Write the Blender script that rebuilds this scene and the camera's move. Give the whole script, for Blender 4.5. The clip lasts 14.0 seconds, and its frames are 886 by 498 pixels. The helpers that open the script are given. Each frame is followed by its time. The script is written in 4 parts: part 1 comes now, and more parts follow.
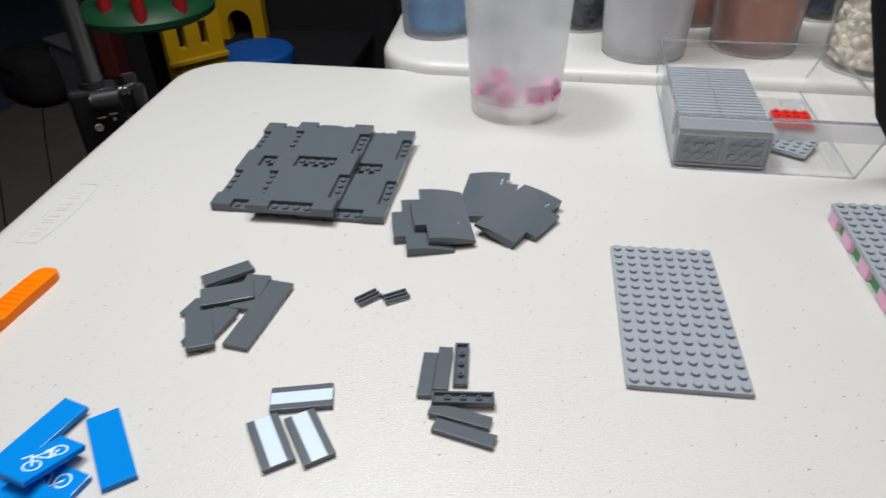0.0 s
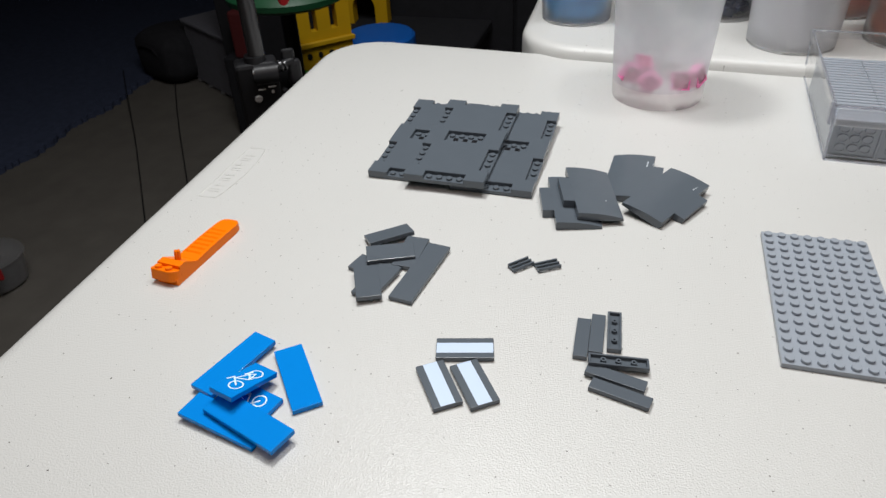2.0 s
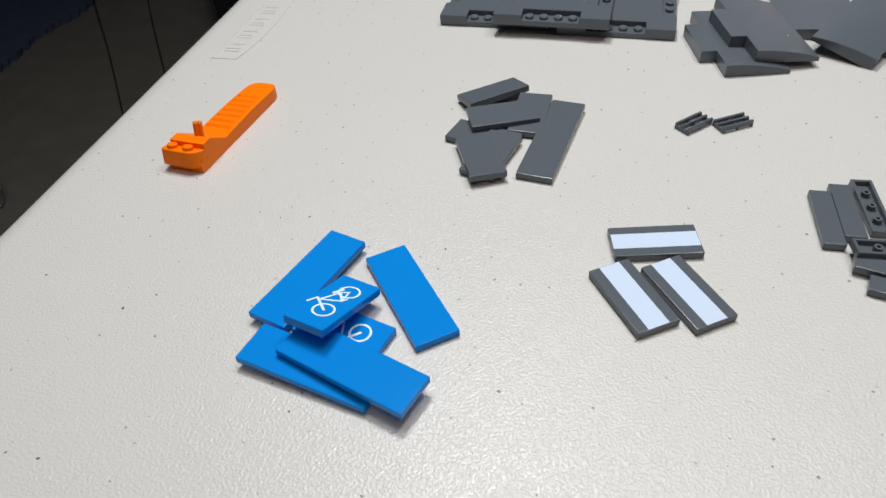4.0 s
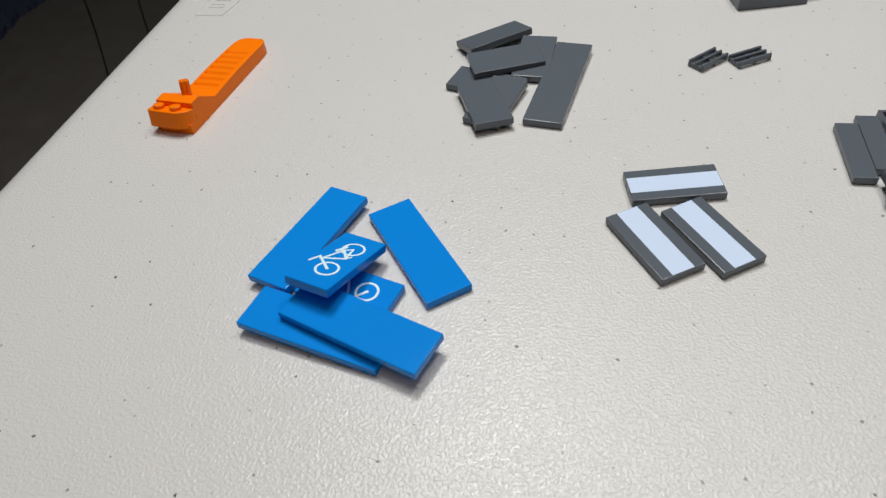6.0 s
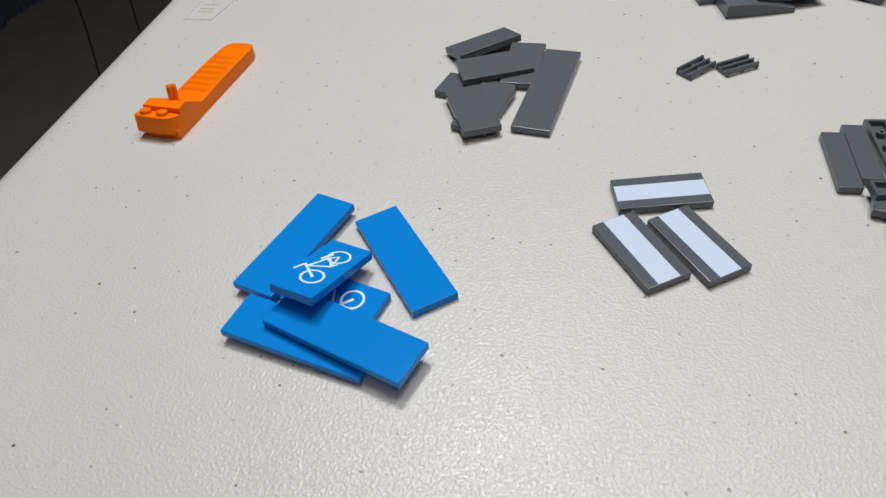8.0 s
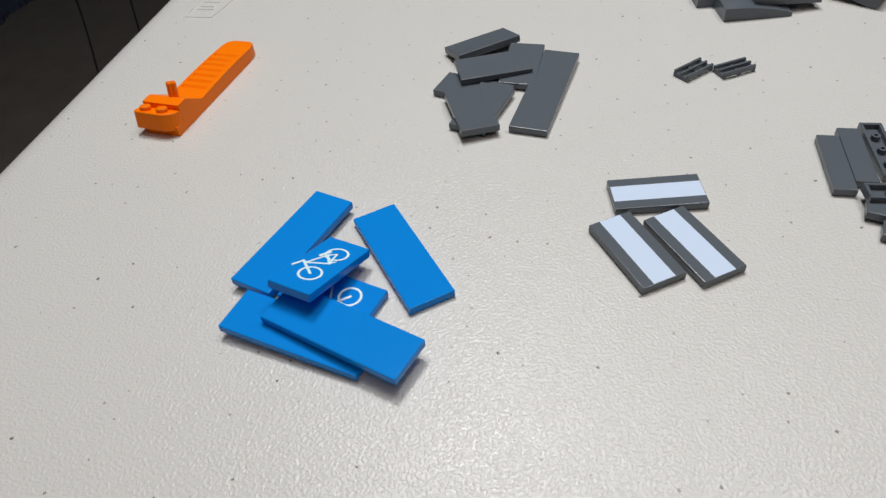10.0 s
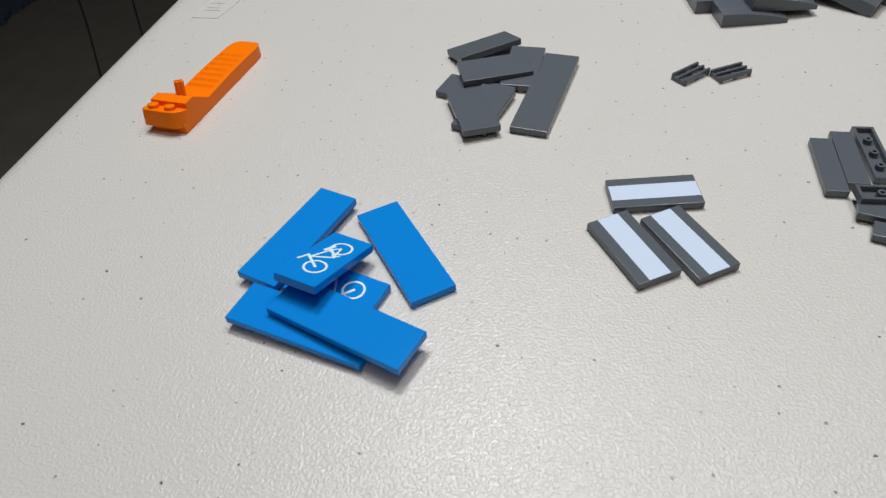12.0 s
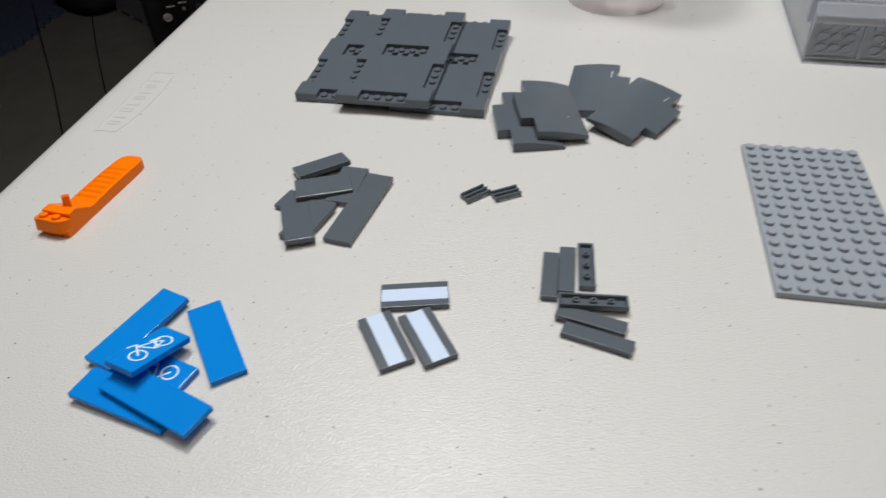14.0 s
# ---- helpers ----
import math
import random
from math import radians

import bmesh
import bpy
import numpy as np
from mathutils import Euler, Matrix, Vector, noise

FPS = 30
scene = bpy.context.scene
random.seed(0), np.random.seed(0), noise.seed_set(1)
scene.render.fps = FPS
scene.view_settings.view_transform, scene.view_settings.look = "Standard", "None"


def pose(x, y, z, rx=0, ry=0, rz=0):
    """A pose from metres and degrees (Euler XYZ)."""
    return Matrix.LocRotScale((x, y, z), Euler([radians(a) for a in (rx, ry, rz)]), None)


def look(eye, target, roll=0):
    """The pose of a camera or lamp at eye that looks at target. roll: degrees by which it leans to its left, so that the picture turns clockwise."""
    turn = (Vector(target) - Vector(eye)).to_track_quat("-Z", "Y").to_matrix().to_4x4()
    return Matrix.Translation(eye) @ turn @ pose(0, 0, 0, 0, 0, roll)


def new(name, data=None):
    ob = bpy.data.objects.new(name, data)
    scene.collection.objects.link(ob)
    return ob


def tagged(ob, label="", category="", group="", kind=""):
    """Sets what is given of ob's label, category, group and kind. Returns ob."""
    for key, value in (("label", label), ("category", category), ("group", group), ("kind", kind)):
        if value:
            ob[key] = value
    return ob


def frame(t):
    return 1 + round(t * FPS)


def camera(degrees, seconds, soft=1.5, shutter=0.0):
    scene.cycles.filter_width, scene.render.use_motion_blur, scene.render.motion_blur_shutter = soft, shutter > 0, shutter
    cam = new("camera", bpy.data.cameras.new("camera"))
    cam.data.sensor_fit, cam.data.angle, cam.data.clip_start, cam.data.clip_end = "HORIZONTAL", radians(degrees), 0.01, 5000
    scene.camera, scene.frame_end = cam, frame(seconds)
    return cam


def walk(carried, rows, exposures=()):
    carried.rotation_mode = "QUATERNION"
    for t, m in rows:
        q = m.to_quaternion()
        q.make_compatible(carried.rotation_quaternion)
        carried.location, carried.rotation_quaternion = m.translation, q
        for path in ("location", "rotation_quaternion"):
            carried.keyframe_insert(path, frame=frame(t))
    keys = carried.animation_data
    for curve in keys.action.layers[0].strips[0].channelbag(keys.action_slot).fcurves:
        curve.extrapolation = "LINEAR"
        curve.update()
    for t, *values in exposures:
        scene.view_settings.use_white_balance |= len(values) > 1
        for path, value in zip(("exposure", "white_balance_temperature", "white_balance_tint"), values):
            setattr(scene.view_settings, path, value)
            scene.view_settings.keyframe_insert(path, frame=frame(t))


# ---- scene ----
cam = camera(65.06, 14.0, soft=1.4, shutter=0.2)
# a phone lens focused on the near parts
cam.data.dof.use_dof, cam.data.dof.focus_distance, cam.data.dof.aperture_fstop = True, 0.31, 38.0
EXPOSURES = [(0.0, 0.02, 6650, 10), (0.5, -0.05, 6650, 10), (2.5, -0.03, 6660, 10), (4.2, -0.18, 6720, 10.3), (6.5, -0.32, 6750, 10.8), (13.0, -0.32, 6750, 10.8), (14.0, -0.26, 6740, 10.3)]
# seconds, eye in metres (table top is z = 0), yaw, pitch, roll
ROWS = [
    (0.0, -0.0549, -0.2646, 0.2679, 8.43, -34.77, -1.54),
    (0.2, -0.0756, -0.2836, 0.2690, 11.03, -35.03, -1.66),
    (0.5, -0.0887, -0.3013, 0.2746, 14.06, -35.01, -2.10),
    (1.0, -0.0858, -0.3002, 0.2743, 16.37, -34.91, -2.38),
    (1.5, -0.0893, -0.3006, 0.2726, 17.17, -35.04, -2.67),
    (2.0, -0.0895, -0.2999, 0.2711, 17.45, -35.19, -3.01),
    (2.5, -0.0842, -0.3001, 0.2709, 17.33, -35.87, -3.04),
    (3.0, -0.0965, -0.2890, 0.2596, 16.99, -37.32, -3.17),
    (3.5, -0.1398, -0.2612, 0.2254, 16.38, -39.62, -3.52),
    (4.0, -0.1866, -0.2287, 0.1774, 16.73, -42.13, -4.89),
    (4.2, -0.1852, -0.2266, 0.1732, 16.58, -42.78, -5.21),
    (6.3, -0.1930, -0.2228, 0.1645, 17.23, -44.86, -7.64),
    (6.5, -0.1938, -0.2227, 0.1651, 16.93, -44.78, -7.25),
    (7.0, -0.1952, -0.2223, 0.1672, 16.68, -44.78, -6.96),
    (7.5, -0.1918, -0.2223, 0.1681, 16.59, -44.71, -6.89),
    (8.0, -0.1897, -0.2210, 0.1651, 16.36, -44.67, -6.80),
    (10.5, -0.1891, -0.2236, 0.1662, 16.08, -44.59, -5.92),
    (11.0, -0.1876, -0.2247, 0.1671, 16.10, -44.47, -5.79),
    (11.5, -0.1888, -0.2259, 0.1656, 15.93, -44.39, -5.56),
    (12.0, -0.1889, -0.2287, 0.1676, 15.84, -44.29, -5.38),
    (12.5, -0.1901, -0.2284, 0.1659, 15.57, -44.03, -5.11),
    (13.0, -0.1913, -0.2288, 0.1725, 15.38, -43.34, -4.71),
    (13.3, -0.1918, -0.2322, 0.1748, 15.36, -42.93, -4.43),
    (13.5, -0.1795, -0.2362, 0.1825, 14.85, -42.49, -4.01),
    (13.7, -0.1526, -0.2422, 0.2028, 14.30, -42.02, -3.50),
    (13.8, -0.1383, -0.2483, 0.2126, 13.49, -41.37, -3.19),
    (14.0, -0.0996, -0.2526, 0.2342, 12.79, -40.90, -2.87),
]
walk(cam, [(t, pose(x, y, z, 90 + pitch, 0, yaw) @ pose(0, 0, 0, 0, 0, roll)) for t, x, y, z, yaw, pitch, roll in ROWS],
     exposures=EXPOSURES)

# ---- light ----
world = bpy.data.worlds.new("world")
scene.world = world
world.use_nodes = True
world.node_tree.nodes["Background"].inputs[0].default_value = (0.9, 0.95, 1.0, 1)
world.node_tree.nodes["Background"].inputs[1].default_value = 0.02


def area_lamp(name, eye, target, sx, sy, power, colour):
    data = bpy.data.lights.new(name, "AREA")
    data.shape, data.size, data.size_y, data.energy, data.color = "RECTANGLE", sx, sy, power, colour
    ob = new(name, data)
    ob.matrix_world = look(eye, target)
    return ob


# a work lamp on the stand, one on the arm, and two added fill lamps
area_lamp("stand_lamp_light", (-0.36, 0.36, 1.08), (-0.16, 0.08, 0.0), 0.18, 0.16, 7.8, (0.955, 0.985, 1.0))
area_lamp("arm_lamp_light", (0.15, 0.34, 1.08), (-0.10, 0.08, 0.0), 0.18, 0.16, 2.7, (0.955, 0.985, 1.0))
# unseen fill lamps: overhead, and warm from the camera side to lift shadows
area_lamp("overhead_fill_light", (-0.22, 0.18, 1.82), (-0.22, 0.18, 0.0), 1.2, 0.6, 15.6, (0.955, 0.985, 1.0))
area_lamp("front_fill_light", (0.35, -1.0, 1.82), (0.1, -0.4, 0.0), 1.2, 0.6, 7.7, (1.0, 0.83, 0.76))


# ---- materials ----
def mat(name, colour, rough=0.4, metal=0.0, spec=0.5, var=0.06, var_scale=40.0, bump=0.0, bump_scale=800.0, ior=1.5):
    m = bpy.data.materials.new(name)
    m.use_nodes = True
    nt = m.node_tree
    b = nt.nodes["Principled BSDF"]
    b.inputs["Roughness"].default_value = rough
    b.inputs["Metallic"].default_value = metal
    b.inputs["Specular IOR Level"].default_value = spec
    b.inputs["IOR"].default_value = ior
    tc = nt.nodes.new("ShaderNodeTexCoord")
    n = nt.nodes.new("ShaderNodeTexNoise")
    n.inputs["Scale"].default_value = var_scale
    n.inputs["Detail"].default_value = 4.0
    nt.links.new(tc.outputs["Object"], n.inputs["Vector"])
    mix = nt.nodes.new("ShaderNodeMix")
    mix.data_type = "RGBA"
    mix.inputs["A"].default_value = (*[c * (1 - var) for c in colour], 1)
    mix.inputs["B"].default_value = (*[min(1.0, c * (1 + var)) for c in colour], 1)
    nt.links.new(n.outputs["Fac"], mix.inputs["Factor"])
    nt.links.new(mix.outputs["Result"], b.inputs["Base Color"])
    # wear in the gloss at a finer scale
    n2 = nt.nodes.new("ShaderNodeTexNoise")
    n2.inputs["Scale"].default_value = var_scale * 6
    n2.inputs["Detail"].default_value = 3.0
    nt.links.new(tc.outputs["Object"], n2.inputs["Vector"])
    mr = nt.nodes.new("ShaderNodeMapRange")
    mr.inputs["To Min"].default_value = max(0.03, rough * 0.82)
    mr.inputs["To Max"].default_value = min(1.0, rough * 1.2)
    nt.links.new(n2.outputs["Fac"], mr.inputs["Value"])
    nt.links.new(mr.outputs["Result"], b.inputs["Roughness"])
    if bump:
        n3 = nt.nodes.new("ShaderNodeTexNoise")
        n3.inputs["Scale"].default_value = bump_scale
        n3.inputs["Detail"].default_value = 2.0
        nt.links.new(tc.outputs["Object"], n3.inputs["Vector"])
        bp = nt.nodes.new("ShaderNodeBump")
        bp.inputs["Strength"].default_value = 1.0
        bp.inputs["Distance"].default_value = bump
        nt.links.new(n3.outputs["Fac"], bp.inputs["Height"])
        nt.links.new(bp.outputs["Normal"], b.inputs["Normal"])
    return m


def table_material():
    m = mat("table_plastic", (0.62, 0.616, 0.60), rough=0.3, var=0.02, var_scale=9.0)
    nt = m.node_tree
    b = nt.nodes["Principled BSDF"]
    tc = next(n for n in nt.nodes if n.type == "TEX_COORD")
    base = b.inputs["Base Color"].links[0].from_socket
    # pebbled grain of blow-moulded plastic: short raised worms over a fine tooth
    big = nt.nodes.new("ShaderNodeTexNoise")
    big.inputs["Scale"].default_value = 1000.0
    big.inputs["Detail"].default_value = 1.5
    big.inputs["Distortion"].default_value = 0.35
    nt.links.new(tc.outputs["Object"], big.inputs["Vector"])
    worm = nt.nodes.new("ShaderNodeMapRange")
    worm.interpolation_type = "SMOOTHSTEP"
    worm.inputs["From Min"].default_value = 0.32
    worm.inputs["From Max"].default_value = 0.8
    nt.links.new(big.outputs["Fac"], worm.inputs["Value"])
    fine = nt.nodes.new("ShaderNodeTexNoise")
    fine.inputs["Scale"].default_value = 1900.0
    nt.links.new(tc.outputs["Object"], fine.inputs["Vector"])
    grain = nt.nodes.new("ShaderNodeMath")
    grain.operation = "MULTIPLY_ADD"
    grain.inputs[1].default_value = 0.08
    nt.links.new(fine.outputs["Fac"], grain.inputs[0])
    nt.links.new(worm.outputs["Result"], grain.inputs[2])
    bp = nt.nodes.new("ShaderNodeBump")
    bp.inputs["Distance"].default_value = 0.00013
    bp.inputs["Strength"].default_value = 1.0
    nt.links.new(grain.outputs["Value"], bp.inputs["Height"])
    nt.links.new(bp.outputs["Normal"], b.inputs["Normal"])
    # crumbs of dirt caught in the grain
    vor = nt.nodes.new("ShaderNodeTexVoronoi")
    vor.voronoi_dimensions = "2D"
    vor.inputs["Scale"].default_value = 100.0
    vor.inputs["Randomness"].default_value = 1.0
    ragged = nt.nodes.new("ShaderNodeTexNoise")
    ragged.inputs["Scale"].default_value = 1500.0
    nt.links.new(tc.outputs["Object"], ragged.inputs["Vector"])
    shift = nt.nodes.new("ShaderNodeVectorMath")
    shift.operation = "MULTIPLY_ADD"
    shift.inputs[1].default_value = (0.0011, 0.0011, 0.0)
    nt.links.new(ragged.outputs["Color"], shift.inputs[0])
    nt.links.new(tc.outputs["Object"], shift.inputs[2])
    nt.links.new(shift.outputs["Vector"], vor.inputs["Vector"])
    sep = nt.nodes.new("ShaderNodeSeparateColor")
    nt.links.new(vor.outputs["Color"], sep.inputs["Color"])
    size = nt.nodes.new("ShaderNodeMapRange")
    size.inputs["From Min"].default_value = 0.42
    size.inputs["To Min"].default_value = 0.012
    size.inputs["To Max"].default_value = 0.054
    nt.links.new(sep.outputs["Red"], size.inputs["Value"])
    less = nt.nodes.new("ShaderNodeMath")
    less.operation = "LESS_THAN"
    nt.links.new(vor.outputs["Distance"], less.inputs[0])
    nt.links.new(size.outputs["Result"], less.inputs[1])
    dim = nt.nodes.new("ShaderNodeMath")
    dim.operation = "MULTIPLY"
    nt.links.new(less.outputs["Value"], dim.inputs[0])
    nt.links.new(sep.outputs["Green"], dim.inputs[1])
    mix = nt.nodes.new("ShaderNodeMix")
    mix.data_type = "RGBA"
    nt.links.new(dim.outputs["Value"], mix.inputs["Factor"])
    nt.links.new(base, mix.inputs["A"])
    mix.inputs["B"].default_value = (0.10, 0.09, 0.08, 1)
    nt.links.new(mix.outputs["Result"], b.inputs["Base Color"])
    return m


def clear_material(name, tint, milky, gloss_rough=0.05, frost=0.0, rim=0.75, frost_rough=0.42):
    """Thin plastic: see-through, with some milky scatter and a Fresnel gloss."""
    m = bpy.data.materials.new(name)
    m.use_nodes = True
    nt = m.node_tree
    nt.nodes.remove(nt.nodes["Principled BSDF"])
    out = nt.nodes["Material Output"]
    clear = nt.nodes.new("ShaderNodeBsdfTransparent")
    clear.inputs["Color"].default_value = (*tint, 1)
    soft = nt.nodes.new("ShaderNodeBsdfDiffuse")
    soft.inputs["Color"].default_value = (*[0.97 * c for c in tint], 1)
    trans = nt.nodes.new("ShaderNodeBsdfTranslucent")
    trans.inputs["Color"].default_value = (*[0.99 * c for c in tint], 1)
    scatter = nt.nodes.new("ShaderNodeMixShader")
    scatter.inputs[0].default_value = 0.62
    nt.links.new(soft.outputs[0], scatter.inputs[1])
    nt.links.new(trans.outputs[0], scatter.inputs[2])
    body = nt.nodes.new("ShaderNodeMixShader")
    noise_tex = nt.nodes.new("ShaderNodeTexNoise")
    noise_tex.inputs["Scale"].default_value = 30.0
    tc = nt.nodes.new("ShaderNodeTexCoord")
    nt.links.new(tc.outputs["Object"], noise_tex.inputs["Vector"])
    mr = nt.nodes.new("ShaderNodeMapRange")
    mr.inputs["To Min"].default_value = milky * 0.85
    mr.inputs["To Max"].default_value = milky * 1.15
    nt.links.new(noise_tex.outputs["Fac"], mr.inputs["Value"])
    nt.links.new(mr.outputs["Result"], body.inputs[0])
    if frost:
        bend = nt.nodes.new("ShaderNodeBsdfRefraction")
        bend.inputs["Color"].default_value = (*tint, 1)
        bend.inputs["Roughness"].default_value = frost_rough
        bend.inputs["IOR"].default_value = 1.06
        haze = nt.nodes.new("ShaderNodeMixShader")
        haze.inputs[0].default_value = frost
        nt.links.new(clear.outputs[0], haze.inputs[1])
        nt.links.new(bend.outputs[0], haze.inputs[2])
        nt.links.new(haze.outputs[0], body.inputs[1])
    else:
        nt.links.new(clear.outputs[0], body.inputs[1])
    nt.links.new(scatter.outputs[0], body.inputs[2])
    gloss = nt.nodes.new("ShaderNodeBsdfGlossy")
    gloss.inputs["Roughness"].default_value = gloss_rough
    face = nt.nodes.new("ShaderNodeLayerWeight")
    face.inputs["Blend"].default_value = 0.5
    power = nt.nodes.new("ShaderNodeMath")
    power.operation = "POWER"
    power.inputs[1].default_value = 4.0
    nt.links.new(face.outputs["Facing"], power.inputs[0])
    fres = nt.nodes.new("ShaderNodeMath")
    fres.operation = "MULTIPLY_ADD"
    fres.inputs[1].default_value = rim
    fres.inputs[2].default_value = 0.035
    nt.links.new(power.outputs[0], fres.inputs[0])
    top = nt.nodes.new("ShaderNodeMixShader")
    nt.links.new(fres.outputs[0], top.inputs[0])
    nt.links.new(body.outputs[0], top.inputs[1])
    nt.links.new(gloss.outputs[0], top.inputs[2])
    nt.links.new(top.outputs[0], out.inputs["Surface"])
    return m


TABLE = table_material()
DARK_GREY = mat("dark_grey_plastic", (0.10, 0.118, 0.14), rough=0.24, var=0.05, var_scale=60)
LIGHT_GREY = mat("light_grey_plastic", (0.335, 0.368, 0.418), rough=0.2, var=0.04, var_scale=50)
BLUE = mat("azure_plastic", (0.0, 0.23, 0.71), rough=0.12, spec=0.5, ior=1.3, var=0.03, var_scale=60)
ORANGE = mat("orange_plastic", (1.0, 0.2, 0.002), rough=0.34, spec=0.5, ior=1.28, var=0.03, var_scale=60)
PRINT_WHITE = mat("white_print", (0.62, 0.74, 0.93), rough=0.3, var=0.02)
# pale colour for glints painted on the curved slopes
GLINT = mat("painted_glint", (0.42, 0.46, 0.5), rough=0.6, var=0.3, var_scale=400)
PRINT_PALE = mat("pale_print", (0.68, 0.88, 0.95), rough=0.3, var=0.02)
PINK = mat("pink_plastic", (0.9, 0.27, 0.52), rough=0.3, var=0.04)
PALE_PINK = mat("pale_pink_plastic", (0.86, 0.45, 0.68), rough=0.3, var=0.04)
GREEN = mat("green_plastic", (0.02, 0.33, 0.06), rough=0.3, var=0.05)
RED = mat("red_plastic", (0.66, 0.02, 0.015), rough=0.3, var=0.05)
PEG_RED = mat("peg_red_plastic", (0.32, 0.012, 0.016), rough=0.45, var=0.05)
YELLOW = mat("yellow_plastic", (0.52, 0.3, 0.006), rough=0.55, ior=1.35, var=0.06)
TOY_GREEN = mat("toy_green_plastic", (0.006, 0.064, 0.024), rough=0.5, var=0.08)
TOY_BLUE = mat("toy_blue_plastic", (0.004, 0.1, 0.42), rough=0.6, ior=1.3, var=0.06)
BLACK = mat("black_plastic", (0.012, 0.012, 0.014), rough=0.3, ior=1.25, var=0.15, var_scale=80)
CLAMP_BLACK = mat("clamp_black_plastic", (0.015, 0.015, 0.017), rough=0.42, ior=1.3, var=0.1)
FLAT_BLACK = mat("flat_black_coating", (0.017, 0.017, 0.02), rough=0.85, spec=0.15, var=0.2)
STEEL = mat("black_metal_tube", (0.05, 0.05, 0.053), rough=0.24, metal=0.3, ior=1.45, var=0.08)
LEG_GREY = mat("grey_leg_enamel", (0.22, 0.22, 0.23), rough=0.35, metal=0.4, var=0.08)
CHROME = mat("bright_screw_metal", (0.75, 0.75, 0.75), rough=0.5, metal=0.7, var=0.05)
FLOOR = mat("floor_carpet", (0.125, 0.115, 0.103), rough=0.95, spec=0.1, var=0.2, var_scale=14, bump=0.002, bump_scale=300)
RUG = mat("blue_rug_pile", (0.05, 0.062, 0.105), rough=1.0, spec=0.1, var=0.35, var_scale=40, bump=0.004, bump_scale=150)
WALL = mat("black_curtain", (0.17, 0.17, 0.18), rough=0.95, spec=0.1, var=0.3, var_scale=3, bump=0.004, bump_scale=12)
CEILING = mat("ceiling_paint", (0.16, 0.16, 0.155), rough=0.9, var=0.05, var_scale=4, bump=0.001, bump_scale=90)
MILKY = clear_material("milky_cup_plastic", (0.98, 0.99, 1.0), 0.36, 0.06, 0.06, 0.12, 0.2)
FROST = clear_material("frosted_cup_plastic", (0.99, 0.99, 1.0), 0.42, 0.2, 0.7, 0.25)
HAZE = clear_material("hazy_cup_plastic", (0.99, 0.99, 1.0), 0.13, 0.2, 0.8, 0.25)
MILKY_BASE = clear_material("milky_base_plastic", (1.0, 0.995, 0.99), 0.42, 0.2, 0.05, 0.1, 0.16)
EDGE = clear_material("clear_styrene_edge", (0.78, 0.79, 0.83), 0.24, 0.03, 0.0, 0.9)
BAND = clear_material("hazy_styrene_band", (0.95, 0.955, 0.97), 0.16, 0.08, 0.6)
SMOKE = clear_material("thick_styrene", (0.72, 0.73, 0.78), 0.12, 0.05)
CLEAR = clear_material("clear_styrene", (0.992, 0.994, 0.997), 0.03, 0.04)
NAVY = mat("navy_plastic", (0.012, 0.02, 0.06), rough=0.35, var=0.2)
BEIGE = mat("beige_plastic", (0.88, 0.82, 0.71), rough=0.4, var=0.12, var_scale=120)
TERRACOTTA = mat("terracotta_plastic", (0.52, 0.17, 0.09), rough=0.4, var=0.2, var_scale=90)
MID_GREY = mat("mid_grey_plastic", (0.74, 0.75, 0.78), rough=0.4, var=0.12, var_scale=90)
CUP_BLUE = mat("cup_blue_plastic", (0.004, 0.27, 0.6), rough=0.4, var=0.15, var_scale=90)

MM = 0.001


# ---- mesh helpers ----
def finish(bm, name, material, smooth=False):
    me = bpy.data.meshes.new(name)
    bmesh.ops.recalc_face_normals(bm, faces=bm.faces)
    bm.to_mesh(me)
    bm.free()
    me.materials.append(material)
    if smooth:
        for p in me.polygons:
            p.use_smooth = True
        me.set_sharp_from_angle(angle=radians(35))
    return me


def thing(name, bm, material, label, category, group="", m=None, kind="", smooth=False):
    ob = new(name, finish(bm, name, material, smooth) if bm else None)
    if m is not None:
        ob.matrix_world = m
    return tagged(ob, label, category, group, kind)


def part(name, bm, material, parent, label="", m=None, smooth=False):
    ob = new(name, finish(bm, name, material, smooth))
    ob.parent = parent
    if m is not None:
        ob.matrix_basis = m
    return tagged(ob, label)


def shared(name, me, parent, m):
    ob = new(name, me)
    ob.parent = parent
    ob.matrix_basis = m
    return ob


def add_box(bm, x0, y0, z0, x1, y1, z1, bevel=0.0, seg=1, m=None):
    """A box in millimetres."""
    r = bmesh.ops.create_cube(bm, size=1.0)
    vs = r["verts"]
    for v in vs:
        v.co = Vector(((x0 + x1) / 2 + v.co.x * (x1 - x0), (y0 + y1) / 2 + v.co.y * (y1 - y0), (z0 + z1) / 2 + v.co.z * (z1 - z0))) * MM
    if m is not None:
        bmesh.ops.transform(bm, matrix=m, verts=vs)
    if bevel:
        es = list({e for v in vs for e in v.link_edges})
        bmesh.ops.bevel(bm, geom=es, offset=bevel * MM, segments=seg, affect="EDGES", profile=0.5)


def add_cyl(bm, x, y, z0, z1, r0, r1=None, n=16, caps=True, m=None):
    """An upright cylinder or cone in millimetres."""
    r1 = r0 if r1 is None else r1
    t = Matrix.Translation((x * MM, y * MM, (z0 + z1) / 2 * MM))
    bmesh.ops.create_cone(bm, cap_ends=caps, segments=n, radius1=r0 * MM, radius2=r1 * MM, depth=(z1 - z0) * MM, matrix=(m @ t) if m is not None else t)


